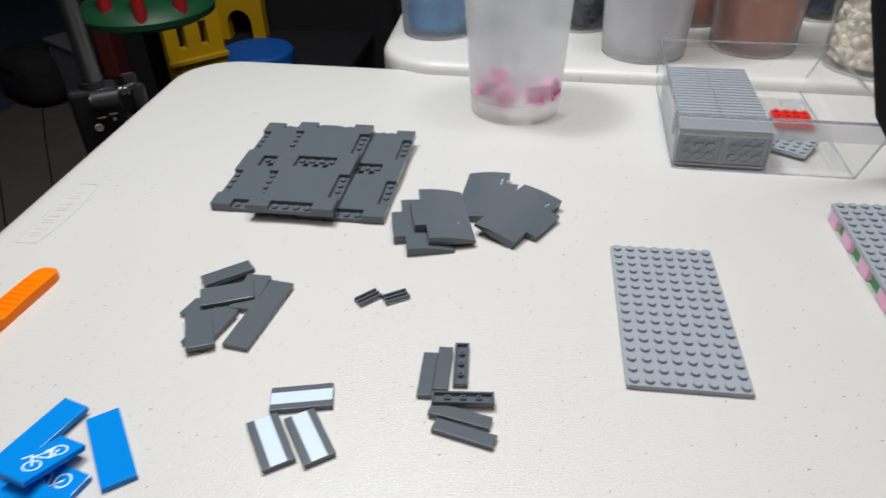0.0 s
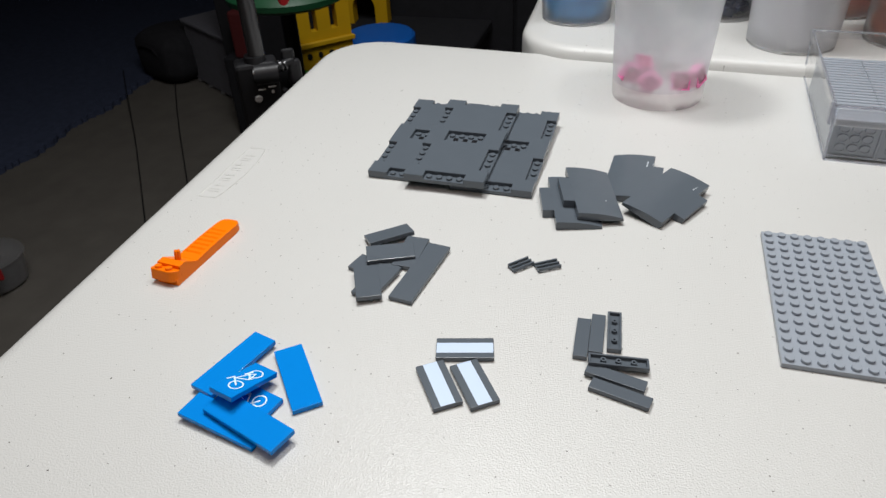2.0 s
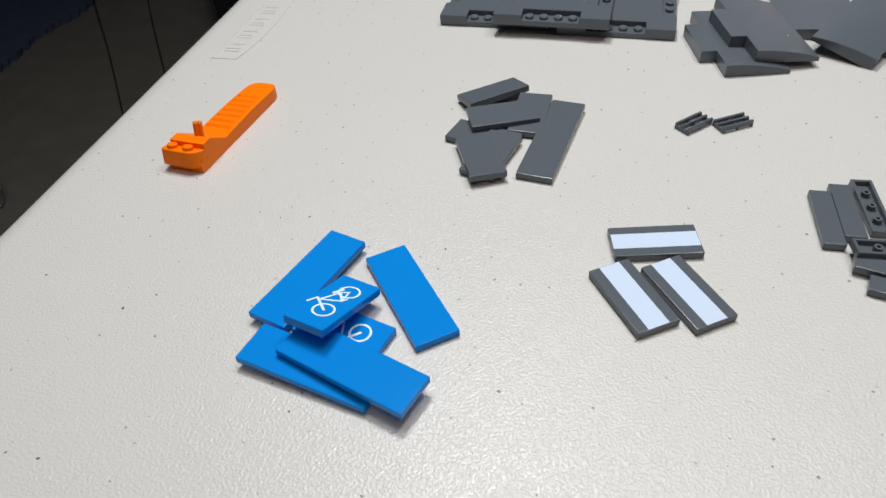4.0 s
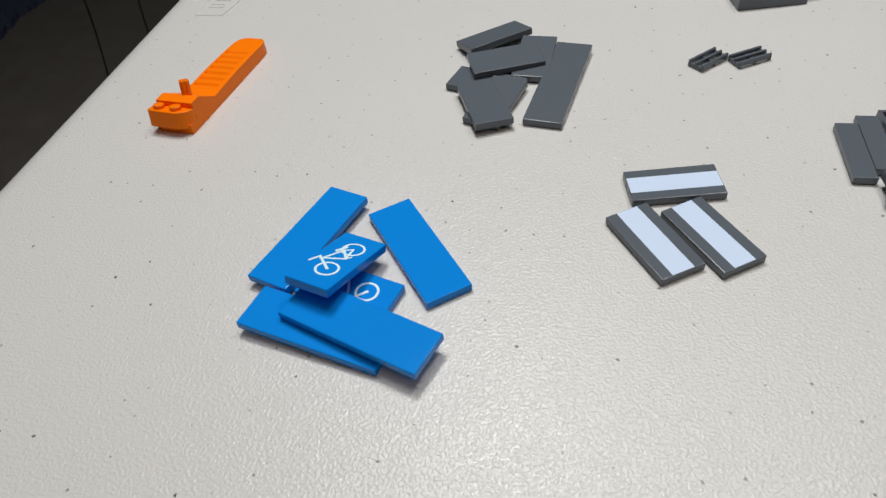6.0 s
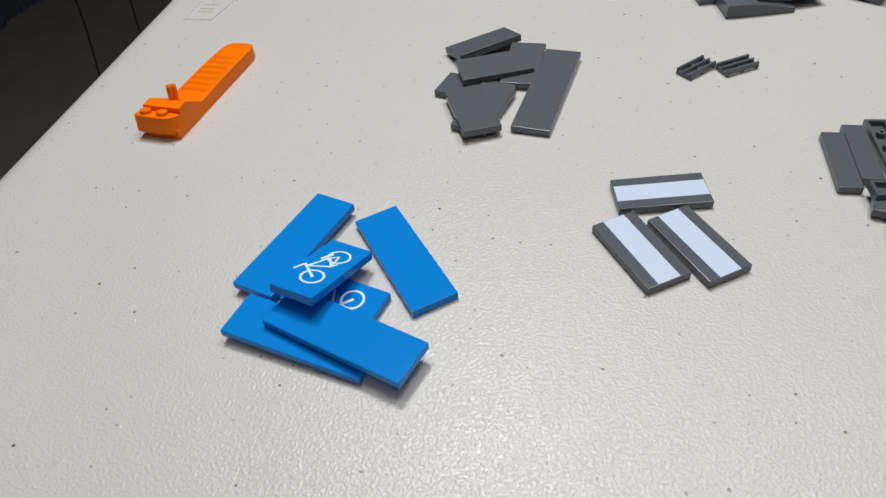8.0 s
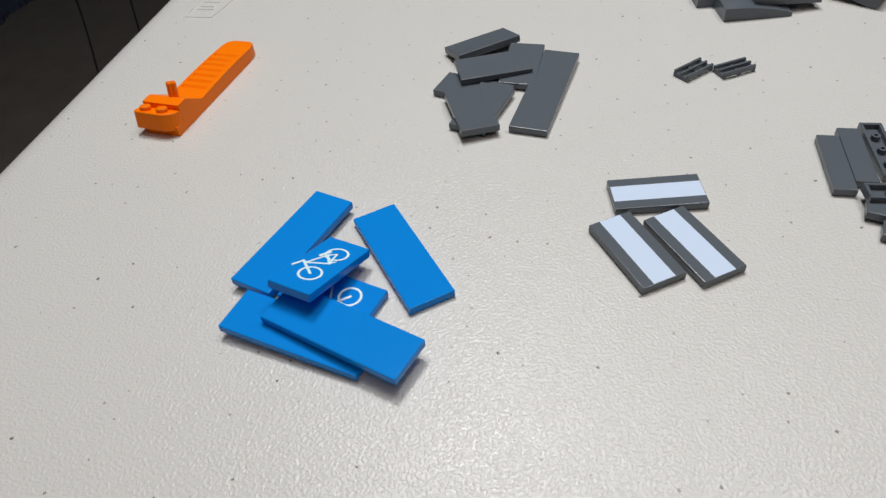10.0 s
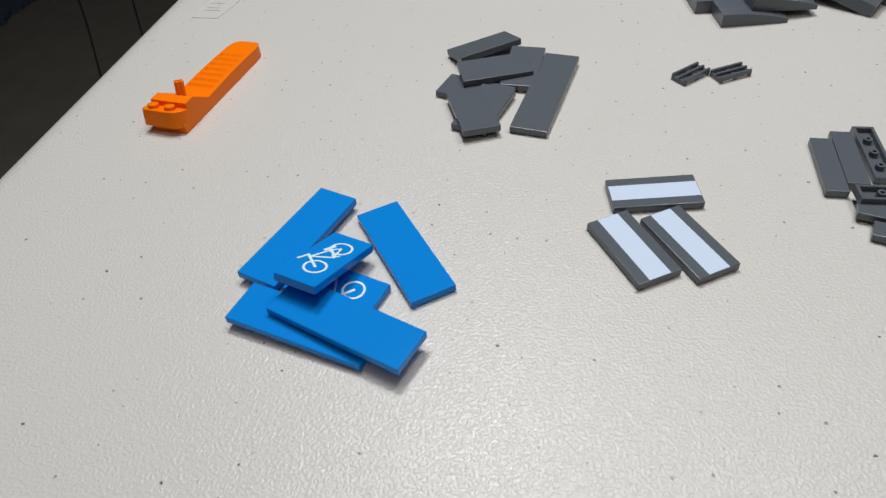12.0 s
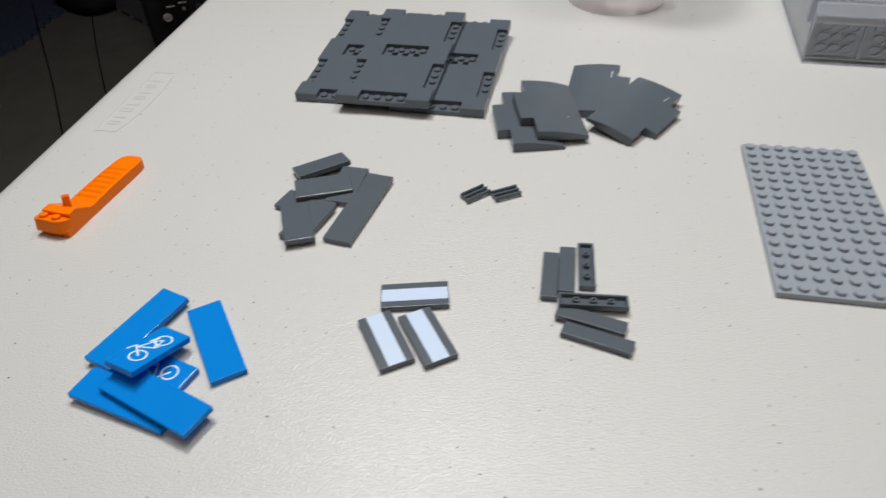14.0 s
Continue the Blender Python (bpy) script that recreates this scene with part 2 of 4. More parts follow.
def prism(bm, pts, z0, z1):
    """A prism over a polygon, in millimetres."""
    lo = [bm.verts.new((x * MM, y * MM, z0 * MM)) for x, y in pts]
    hi = [bm.verts.new((x * MM, y * MM, z1 * MM)) for x, y in pts]
    bm.faces.new(lo[::-1])
    bm.faces.new(hi)
    for i in range(len(pts)):
        j = (i + 1) % len(pts)
        bm.faces.new((lo[i], lo[j], hi[j], hi[i]))


def lathe(bm, profile, n=64):
    """Turns (radius, height) pairs, in millimetres, round the z axis."""
    rings = []
    for r, z in profile:
        rings.append([bm.verts.new((r * MM * math.cos(2 * math.pi * k / n), r * MM * math.sin(2 * math.pi * k / n), z * MM)) for k in range(n)] if r > 0 else [bm.verts.new((0, 0, z * MM))])
    for a, b in zip(rings, rings[1:]):
        for k in range(n):
            j = (k + 1) % n
            if len(a) == 1:
                bm.faces.new((a[0], b[j], b[k]))
            elif len(b) == 1:
                bm.faces.new((a[k], a[j], b[0]))
            else:
                bm.faces.new((a[k], a[j], b[j], b[k]))


def tube(bm, pts, r, n=8):
    """A round bar along points in millimetres."""
    pts = [Vector(p) * MM for p in pts]
    rings = []
    for i, p in enumerate(pts):
        d = (pts[min(i + 1, len(pts) - 1)] - pts[max(i - 1, 0)]).normalized()
        side = d.cross(Vector((0, 0, 1)))
        side = Vector((1, 0, 0)) if side.length < 1e-4 else side.normalized()
        up = side.cross(d)
        rings.append([bm.verts.new(p + r * MM * (math.cos(2 * math.pi * k / n) * side + math.sin(2 * math.pi * k / n) * up)) for k in range(n)])
    for a, b in zip(rings, rings[1:]):
        for k in range(n):
            bm.faces.new((a[k], a[(k + 1) % n], b[(k + 1) % n], b[k]))
    bm.faces.new(rings[0][::-1])
    bm.faces.new(rings[-1])


def lay(a, b, c=None):
    """The pose whose origin is a, with x towards b and y to the left of it, or towards c; millimetres, z = 3.2 when not given."""
    a, b = [Vector((*p, 3.2) if len(p) == 2 else p) for p in (a, b)]
    x = (b - a).normalized()
    y = (Vector(c) - a) if c is not None else Vector((0, 0, 1)).cross(x)
    y = (y - y.dot(x) * x).normalized()
    z = x.cross(y)
    m = Matrix((x, y, z)).transposed().to_4x4()
    m.translation = a * MM
    return m


def soften(bm, width):
    """Rounds the sharp outer edges of a moulded piece, in millimetres."""
    bmesh.ops.remove_doubles(bm, verts=bm.verts[:], dist=0.00001)
    bm.normal_update()
    sharp = [e for e in bm.edges if len(e.link_faces) == 2 and e.is_convex and e.calc_face_angle() > 0.7]
    bmesh.ops.bevel(bm, geom=sharp, offset=width * MM, segments=1, affect="EDGES", clamp_overlap=True)
    return bm


# ---- room ----
def room():
    bm = bmesh.new()
    add_box(bm, -4200, -2500, -760, 3200, 5200, -740)
    thing("floor", bm, FLOOR, "worn grey-brown low-pile floor carpet in dim light", "floor", kind="structure")
    for name, box in (("wall_west", (-4300, -2500, -740, -4200, 5200, 1900)), ("wall_east", (3200, -2500, -740, 3300, 5200, 1900)),
                      ("wall_north", (-4200, 5200, -740, 3200, 5300, 1900)), ("wall_south", (-4200, -2600, -740, 3200, -2500, 1900))):
        bm = bmesh.new()
        add_box(bm, *box)
        # south and east walls are unseen, added in grey to bounce light
        dark = name in ("wall_west", "wall_north")
        thing(name, bm, WALL if dark else CEILING, "black unlit wall of the workroom" if dark else "unseen grey wall added to bounce light into the room", "wall", kind="structure")
    bm = bmesh.new()
    add_box(bm, -4300, -2600, 1900, 3300, 5300, 1960)
    thing("ceiling", bm, CEILING, "grey painted ceiling of the workroom", "ceiling", kind="structure")
    # ragged-edged rug
    rnd = random.Random(4)
    bm = bmesh.new()
    pts = [(-3900, 600), (-3900, 4300), (-2050, 4300)]
    pts += [(-1985 + rnd.uniform(-9, 9) + 14 * math.sin(k * 0.21), 4300 - k * 12) for k in range(1, 308)]
    prism(bm, pts, -740, -722)
    thing("rug", bm, RUG, "dark navy blue shaggy rug with a ragged edge on the floor", "rug")


room()


# ---- tables ----
def rounded_quad(corners, r, n=10):
    """Corners of a quad, rounded, in order."""
    out = []
    for i, p in enumerate(corners):
        p, a, b = Vector(p), Vector(corners[i - 1]), Vector(corners[(i + 1) % len(corners)])
        da, db = (a - p).normalized(), (b - p).normalized()
        half = da.angle(db) / 2
        t = r / math.tan(half)
        c = p + (da + db).normalized() * (r / math.sin(half))
        s, e = p + da * t - c, p + db * t - c
        a0 = math.atan2(s.y, s.x)
        turn = math.atan2(s.x * e.y - s.y * e.x, s.dot(e))
        out += [(c.x + r * math.cos(a0 + turn * k / n), c.y + r * math.sin(a0 + turn * k / n)) for k in range(n + 1)]
    return out


def slab(outline, layers):
    """A slab with a rounded rim: layers of (inset, z) from the top's edge down, in millimetres."""
    bm = bmesh.new()
    n = len(outline)
    c = sum((Vector(p) for p in outline), Vector((0, 0))) / n
    rings = []
    for inset, z in layers:
        ring = []
        for i in range(n):
            p = Vector(outline[i])
            d = (Vector(outline[(i + 1) % n]) - Vector(outline[i - 1])).normalized()
            inward = Vector((-d.y, d.x))
            if inward.dot(c - p) < 0:
                inward = -inward
            q = p + inward * inset
            ring.append(bm.verts.new((q.x * MM, q.y * MM, z * MM)))
        rings.append(ring)
    bm.faces.new(rings[0])
    bm.faces.new(rings[-1][::-1])
    for a, b in zip(rings, rings[1:]):
        for i in range(n):
            bm.faces.new((a[i], a[(i + 1) % n], b[(i + 1) % n], b[i]))
    return bm


def folding_table(corners, r, top, label, rim):
    t = thing("folding_table", None, None, label, "table", "folding tables")
    layers = [(inset, top + z) for inset, z in rim]
    part("tabletop", slab(rounded_quad(corners, r), layers), TABLE, t, smooth=True)
    cx, cy = sum(p[0] for p in corners) / 4, sum(p[1] for p in corners) / 4
    for p in corners:
        x, y = p[0] + (cx - p[0]) * 0.22, p[1] + (cy - p[1]) * 0.22
        bm = bmesh.new()
        add_cyl(bm, x, y, -740, top - 44, 13, n=16)
        part("leg", bm, LEG_GREY, t, "grey steel tube leg", smooth=True)
    return t


RIM = [(14, 0.0), (10, -0.4), (6.5, -1.4), (3.6, -3.0), (1.6, -5.4), (0.4, -8.6), (0, -12), (0, -40), (5, -45)]
main_table = folding_table([(-427.3, -300), (1400, -375), (1400, 350), (-448.8, 476.5)], 62, 0.0,
                           "white blow-moulded plastic folding table with a grained top and dirt specks", RIM)


def emboss():
    """The moulded nameplate near the edge: a raised frame with unreadable bars."""
    m = lay((-396.2, 95.2, 0), (-396.6, 179.0, 0))
    bm = bmesh.new()
    h = 0.38
    for box in ((0, 15.6, 84, 16.5), (0, 0.9, 0.9, 15.6), (83.1, 0.9, 84, 15.6)):
        add_box(bm, box[0], box[1], -0.2, box[2], box[3], h, 0.2)

    def bow(x):
        return -4.5 * (1 - ((x - 42) / 42) ** 2)

    for k in range(14):
        x0, x1 = 6.0 * k, 6.0 * (k + 1)
        prism(bm, [(x0, bow(x0)), (x1, bow(x1)), (x1, bow(x1) + 0.9), (x0, bow(x0) + 0.9)], -0.2, h)
    part("nameplate_frame", bm, TABLE, main_table, "raised rectangular nameplate frame", m)
    rnd = random.Random(2)
    for k in range(8):
        bm = bmesh.new()
        x = 9 + k * 8.6
        add_box(bm, x, 3.0, -0.2, x + 1.4, 12.5, h, 0.2)
        if k % 2:
            add_box(bm, x + 1.4, 4.0 + rnd.uniform(0, 5), -0.2, x + 4.6, 7.2 + rnd.uniform(0, 4), h, 0.2)
        else:
            add_box(bm, x + 3.4, 4.0, -0.2, x + 4.6, 12.5, h, 0.2)
        part("nameplate_bar", bm, TABLE, main_table, m=m)


emboss()
folding_table([(-229, 440), (1500, 340), (1500, 1090), (-250, 1200)], 75, 13.0,
              "second white plastic folding table standing behind the first", RIM)


# ---- toy bricks on the table ----
def tile_mesh(length, width, h=3.2, bevel=0.34):
    bm = bmesh.new()
    add_box(bm, 0.1, 0.1, -h + 0.35, length - 0.1, width - 0.1, 0, bevel, 3)
    add_box(bm, 0.45, 0.45, -h, length - 0.45, width - 0.45, -h + 0.35)
    return bm


def tile(length, width, m, material, label, group):
    return thing("tile", tile_mesh(length, width), material, label, "toy tile", group, m)


def disc_ring(bm, x, y, r0, r1, z, n=40):
    a = [bm.verts.new(((x + r0 * math.cos(2 * math.pi * k / n)) * MM, (y + r0 * math.sin(2 * math.pi * k / n)) * MM, z * MM)) for k in range(n)]
    b = [bm.verts.new(((x + r1 * math.cos(2 * math.pi * k / n)) * MM, (y + r1 * math.sin(2 * math.pi * k / n)) * MM, z * MM)) for k in range(n)]
    for k in range(n):
        bm.faces.new((a[k], b[k], b[(k + 1) % n], a[(k + 1) % n]))


def stroke(bm, p, q, w, z):
    p, q = Vector(p), Vector(q)
    d = (q - p).normalized() * w / 2
    n = Vector((-d.y, d.x))
    bm.faces.new([bm.verts.new((v.x * MM, v.y * MM, z * MM)) for v in (p - d - n, q + d - n, q + d + n, p - d + n)])


def bicycle_print():
    """Line drawing of a bicycle, wheels towards +y."""
    bm = bmesh.new()
    z = 0.03
    rear, front, crank, head, seat = (8.9, 9.1), (22.5, 8.8), (14.9, 10.3), (18.1, 3.7), (10.7, 6.9)
    for c in (rear, front):
        disc_ring(bm, c[0], c[1], 3.2, 4.0, z)
    for p, q, w in ((rear, crank, 0.7), (rear, seat, 0.7), (crank, seat, 0.8), (crank, head, 0.85), (seat, head, 0.8), ((17.5, 2.4), front, 0.95),
                    ((21.0, 1.0), (17.7, 2.3), 0.85), ((11.9, 5.0), (8.8, 6.3), 1.25), ((14.9, 10.3), (13.2, 11.3), 0.7)):
        z += 0.004
        stroke(bm, p, q, w, z)
    return bm


BLUE_LABEL = "glossy azure blue flat tile in a pile"
BL = "blue tiles"
tile(48.4, 16.1, lay((-286.9, -42.4, 5.1), (-300.7, -88.8, 5.1)), BLUE, BLUE_LABEL + " flat on the table", BL)
tile(48.4, 16.1, lay((-269.7, -53.9), (-239.8, -91.9)), BLUE, "glossy azure blue flat tile lying apart beside the pile", BL)
tile(48.4, 16.1, lay((-296.1, -108.2, 5.4), (-249.4, -118.2, 3.4)), BLUE, BLUE_LABEL + " under another", BL)
low_bike = tile(32.3, 16.1, lay((-283.7, -91.8, 3.25), (-252.6, -100.4, 3.25)), BLUE, "azure blue tile with a half-hidden white bicycle print", BL)
tile(49.4, 16.1, lay((-282.9, -104.8, 8.1), (-236.0, -120.8, 7.7)), BLUE, BLUE_LABEL + " lying over others", BL)
top_bike = tile(32.3, 16.1, lay((-272.8, -67.2, 7.0), (-281.5, -96.9, 16.3), (-257.4, -71.6, 7.3)), BLUE, "azure blue tile with a white bicycle print, propped at a slant", BL)
part("bicycle_print", bicycle_print(), PRINT_PALE, top_bike, "pale printed bicycle line drawing")
part("bicycle_print", bicycle_print(), PRINT_PALE, low_bike, "pale printed bicycle line drawing")

for a, b in (((-179.6, -38.0), (-148.1, -30.6)), ((-188.3, -46.9), (-170.3, -73.5)), ((-170.5, -42.1), (-152.0, -68.5))):
    t = tile(32.3, 16.1, lay(a, b), DARK_GREY, "dark grey tile with a wide white stripe printed along it", "striped tiles")
    bm = bmesh.new()
    bm.faces.new([bm.verts.new((x * MM, y * MM, 0.03 * MM)) for x, y in ((0.4, 4.1), (31.9, 4.1), (31.9, 12.0), (0.4, 12.0))])
    part("stripe_print", bm, PRINT_WHITE, t, "printed white stripe")

GL, GG = "dark grey flat tile in a pile", "grey tiles"
tile(32, 16, lay((-259.3, 30.7), (-228.5, 22.0)), DARK_GREY, GL + ", mostly covered", GG)
tile(16, 32, lay((-247.4, 6.4, 3.3), (-231.6, 2.2, 3.3), (-240.5, 37.0, 4.4)), DARK_GREY, GL + ", under a slanted one", GG)
tile(16, 32, lay((-240.3, -1.9, 5.9), (-226.2, 4.6, 5.4), (-253.5, 27.0, 5.2)), DARK_GREY, GL + " with its front end raised", GG)
tile(60.5, 16, lay((-214.6, 67.0, 4.2), (-223.0, 7.4, 3.2)), DARK_GREY, "long dark bluish grey flat tile beside the pile", GG)
tile(32, 16, lay((-230.7, 70.2, 5.3), (-232.0, 38.4, 3.6)), DARK_GREY, GL + ", under another", GG)
tile(32, 16, lay((-247.1, 34.4, 6.3), (-217.6, 46.7, 6.1), (-253.2, 49.0, 7.4)), DARK_GREY, GL + ", lying across the top", GG)
tile(32, 16, lay((-251.8, 53.6, 6.9), (-227.0, 73.2, 7.4), (-262.0, 65.8, 3.9)), DARK_GREY, GL + ", tipped on its edge", GG)


# ---- narrow tiles ----
def narrow_inverted(m):
    """A 1 by 4 tile upside down: an open tray with three posts."""
    t = thing("tile", None, None, "dark grey narrow tile lying upside down, hollow with three posts", "toy tile", "narrow tiles", m)
    bm = bmesh.new()
    L, W, w = 32, 8, 1.3
    for box in ((0.1, 0.1, L - 0.1, w), (0.1, W - w, L - 0.1, W - 0.1), (0.1, w, w, W - w), (L - w, w, L - 0.1, W - w)):
        add_box(bm, box[0], box[1], -3.2, box[2], box[3], 0, 0.15)
    add_box(bm, 0.3, 0.3, -3.2, L - 0.3, W - 0.3, -2.1)
    part("shell", bm, DARK_GREY, t)
    for k in (8, 16, 24):
        bm = bmesh.new()
        lathe(bm, [(0.7, -1.8), (0.7, -0.1), (1.6, -0.1), (1.6, -2.15)], 14)
        part("post", bm, DARK_GREY, t, m=Matrix.Translation((k * MM, 4 * MM, 0)), smooth=True)
    return t


NL = "dark grey narrow flat tile"
for a, b, extra in (((-108.3, 13.2), (-107.4, -18.7), ""), ((-100.5, 18.4, 3.25), (-99.6, -13.4, 3.25), " beside its twin"), ((-99.8, -30.6, 4.2), (-68.4, -37.2, 3.2), " lying askew"),
                    ((-96.8, -40.1), (-65.6, -48.2), " at the front of the cluster")):
    tile(32, 8, lay(a, b), DARK_GREY, NL + extra, "narrow tiles")
narrow_inverted(lay((-91.9, 22.6), (-89.8, -9.1)))
narrow_inverted(lay((-98.3, -25.8, 6.4), (-66.6, -22.2, 5.2)))


def grille(m, label):
    t = thing("grille_tile", None, None, label, "toy tile", "grille tiles", m)
    bm = bmesh.new()
    for x0, x1 in ((0.1, 1.3), (7.4, 8.6), (14.7, 15.9)):
        add_box(bm, x0, 0.1, -3.2, x1, 7.9, -1.2, 0.12)
    part("base", bm, DARK_GREY, t)
    for y in (0.1, 3.4, 6.7):
        bm = bmesh.new()
        add_box(bm, 0.1, y, -2.4, 15.9, y + 1.2, 0, 0.2)
        part("bar", bm, DARK_GREY, t)


grille(lay((-152.6, 50.0), (-141.4, 61.4)), "small dark grey grille tile touching another")
grille(lay((-137.7, 53.5), (-124.1, 61.9)), "small dark grey grille tile beside its twin")


# ---- studded plates ----
def stud_mesh(material, r=2.45, h=1.85, n=18):
    bm = bmesh.new()
    lathe(bm, [(r, -0.1), (r, h - 0.2), (r - 0.2, h), (0, h)], n)
    return finish(bm, "stud", material, True)


LIGHT_STUD = stud_mesh(LIGHT_GREY)
DARK_STUD = stud_mesh(DARK_GREY, 2.4, 1.6)


def studded_plate(nx, ny, m, label, category="toy plate", h=3.2, material=None):
    p = thing("studded_plate", None, None, label, category, "", m)
    bm = bmesh.new()
    add_box(bm, 0.1, 0.1, -h, nx * 8 - 0.1, ny * 8 - 0.1, 0, 0.2)
    part("plate_body", bm, material or LIGHT_GREY, p)
    return p


plate = studded_plate(8, 16, lay((0, 0), (64, 0)), "light grey eight by sixteen stud plate flat on the table")
for i in range(8):
    for j in range(16):
        shared("stud", LIGHT_STUD, plate, Matrix.Translation(((4 + 8 * i) * MM, (4 + 8 * j) * MM, 0)))


# ---- road plates ----
RECESS = [(range(2, 6), (0,)), (range(2, 6), (15,)), ((0,), range(2, 6)), ((0,), range(10, 14)), ((7,), range(2, 6)), ((7,), range(10, 14)), (range(2, 6), (7, 8))]


def road_plate_mesh():
    """An 8 by 16 plate, two plates thick, with one-by-four pockets sunk into its smooth top."""
    low = {(i, j) for xs, ys in RECESS for i in xs for j in ys}
    bm = bmesh.new()
    verts = {}

    def v(i, j, z):
        if (i, j, z) not in verts:
            x = min(max(i * 8, 0.1), 63.9)
            y = min(max(j * 8, 0.1), 127.9)
            verts[i, j, z] = bm.verts.new((x * MM, y * MM, z * MM))
        return verts[i, j, z]

    def top(i, j):
        return -6.4 if not (0 <= i < 8 and 0 <= j < 16) else (-3.2 if (i, j) in low else 0.0)

    for i in range(8):
        for j in range(16):
            z = top(i, j)
            bm.faces.new((v(i, j, z), v(i + 1, j, z), v(i + 1, j + 1, z), v(i, j + 1, z)))
            bm.faces.new((v(i, j, -6.4), v(i, j + 1, -6.4), v(i + 1, j + 1, -6.4), v(i + 1, j, -6.4)))
            for di, dj, a, b in ((-1, 0, (i, j), (i, j + 1)), (1, 0, (i + 1, j + 1), (i + 1, j)), (0, -1, (i + 1, j), (i, j)), (0, 1, (i, j + 1), (i + 1, j + 1))):
                zn = top(i + di, j + dj)
                if zn < z:
                    levels = [q for q in (0.0, -3.2, -6.4) if zn <= q <= z]
                    for hi, lo in zip(levels, levels[1:]):
                        bm.faces.new((v(*a, hi), v(*b, hi), v(*b, lo), v(*a, lo)))
    return bm


def road_plate(m, label):
    p = thing("road_plate", None, None, label, "toy plate", "road plates", m)
    part("plate_body", soften(road_plate_mesh(), 0.25), DARK_GREY, p)
    for xs, ys in RECESS:
        mid = tuple(ys) == (7, 8)
        for i in xs:
            for j in ((8,) if mid else ys):
                shared("stud", DARK_STUD, p, Matrix.Translation(((4 + 8 * i) * MM, (4 + 8 * j) * MM, -3.2 * MM)))
        if mid:
            # black blocks put in for the shade inside the axle holes
            for i in (3, 4, 5):
                bm = bmesh.new()
                add_box(bm, 8 * i - 2.1, 61.0, -3.4, 8 * i + 2.1, 65.4, -3.05)
                part("axle_hole_shade", bm, BLACK, p, "black block for the shade in a hole")
    return p


SLOPE = 0.0535
for near_left, near_right, label in (((-290.3, 149.9), (-226.5, 148.3), "dark grey smooth road plate with sunk stud pockets, under another"),
                                     ((-221.5, 143.9), (-157.7, 142.6), "dark grey smooth road plate with sunk stud pockets, under another"),
                                     ((-256.9, 139.6), (-193.1, 138.0), "dark grey smooth road plate lying across two others")):
    over = 6.5 if "across" in label else 0.0
    a, b = (*near_left, 6.45 + over), (*near_right, 6.45 + over)
    road_plate(lay(a, b, (a[0], a[1] + 100, a[2] + 100 * SLOPE)), label)
bm = bmesh.new()
add_box(bm, -280, 248, 0, -168, 264, 5.2, 0.2)
thing("plate", bm, DARK_GREY, "dark grey plate wedged under the far end of the road plates", "toy plate")


# ---- curved slopes ----
def curved_slope(m, label, glints=()):
    """Four by eight studs, 6.4 mm high on one long side and curving down to the other, with a tab on the high side."""
    bm = bmesh.new()
    n = 14
    prof = []
    for k in range(n + 1):
        x = 32.0 * k / n
        prof.append((x, 6.4 - 4.4 * (x / 32.0) ** 2.2))
    rows = []
    for y in (0.1, 63.9):
        rows.append(([bm.verts.new((x * MM, y * MM, z * MM)) for x, z in prof], [bm.verts.new((x * MM, y * MM, 0)) for x, z in prof]))
    (t0, b0), (t1, b1) = rows
    for k in range(n):
        bm.faces.new((t0[k], t0[k + 1], t1[k + 1], t1[k]))
        bm.faces.new((b0[k], b1[k], b1[k + 1], b0[k + 1]))
        bm.faces.new((t0[k], b0[k], b0[k + 1], t0[k + 1]))
        bm.faces.new((t1[k], t1[k + 1], b1[k + 1], b1[k]))
    bm.faces.new((t0[0], t1[0], b1[0], b0[0]))
    bm.faces.new((t0[n], b0[n], b1[n], t1[n]))
    add_box(bm, -7.9, 16.1, 0, 0.02, 47.9, 6.38)
    t = thing("curved_slope", bm, DARK_GREY, label, "toy slope", "curved slopes", m, smooth=True)
    # thin pale slivers paint in the lamp glints on the top
    for pts in glints:
        bm = bmesh.new()
        bm.faces.new([bm.verts.new((x * MM, y * MM, (6.43 - 4.4 * (max(x, 0) / 32.0) ** 2.2) * MM)) for x, y in pts])
        part("glint", bm, GLINT, t, "pale painted glint")
    return t


def slope_pose(x, y, z, turn, rx=0, ry=0):
    return pose(x * MM, y * MM, z * MM, 0, 0, turn) @ pose(0, 0, 0, rx, ry, 0)


curved_slope(slope_pose(-134.1, 105.4, 0, 13.7), "dark grey curved slope with a side tab, under another")
curved_slope(slope_pose(-71.4, 214.2, 1.2, 175.5, -1.2, -1.8), "dark grey curved slope with a side tab, half covered",
             [[(4.0, 9.6), (5.0, 9.9), (5.3, 18.2), (4.3, 18.9)], [(0.1, 11.5), (0.9, 12.0), (0.7, 15.6), (0.1, 15.0)]])
curved_slope(slope_pose(-120.4, 112.9, 4.9, 15.4, 0.9, 3.1), "dark grey curved slope resting on its twin",
             [[(22.4, 19.2), (23.3, 19.0), (23.5, 20.0), (22.7, 20.3)]])
curved_slope(slope_pose(-33.2, 176.7, 1.2, 150.1, -1.6, -13.5), "dark grey curved slope leaning over another",
             [[(4.4, 9.4), (4.8, 9.3), (5.7, 14.8), (5.0, 15.6)]])


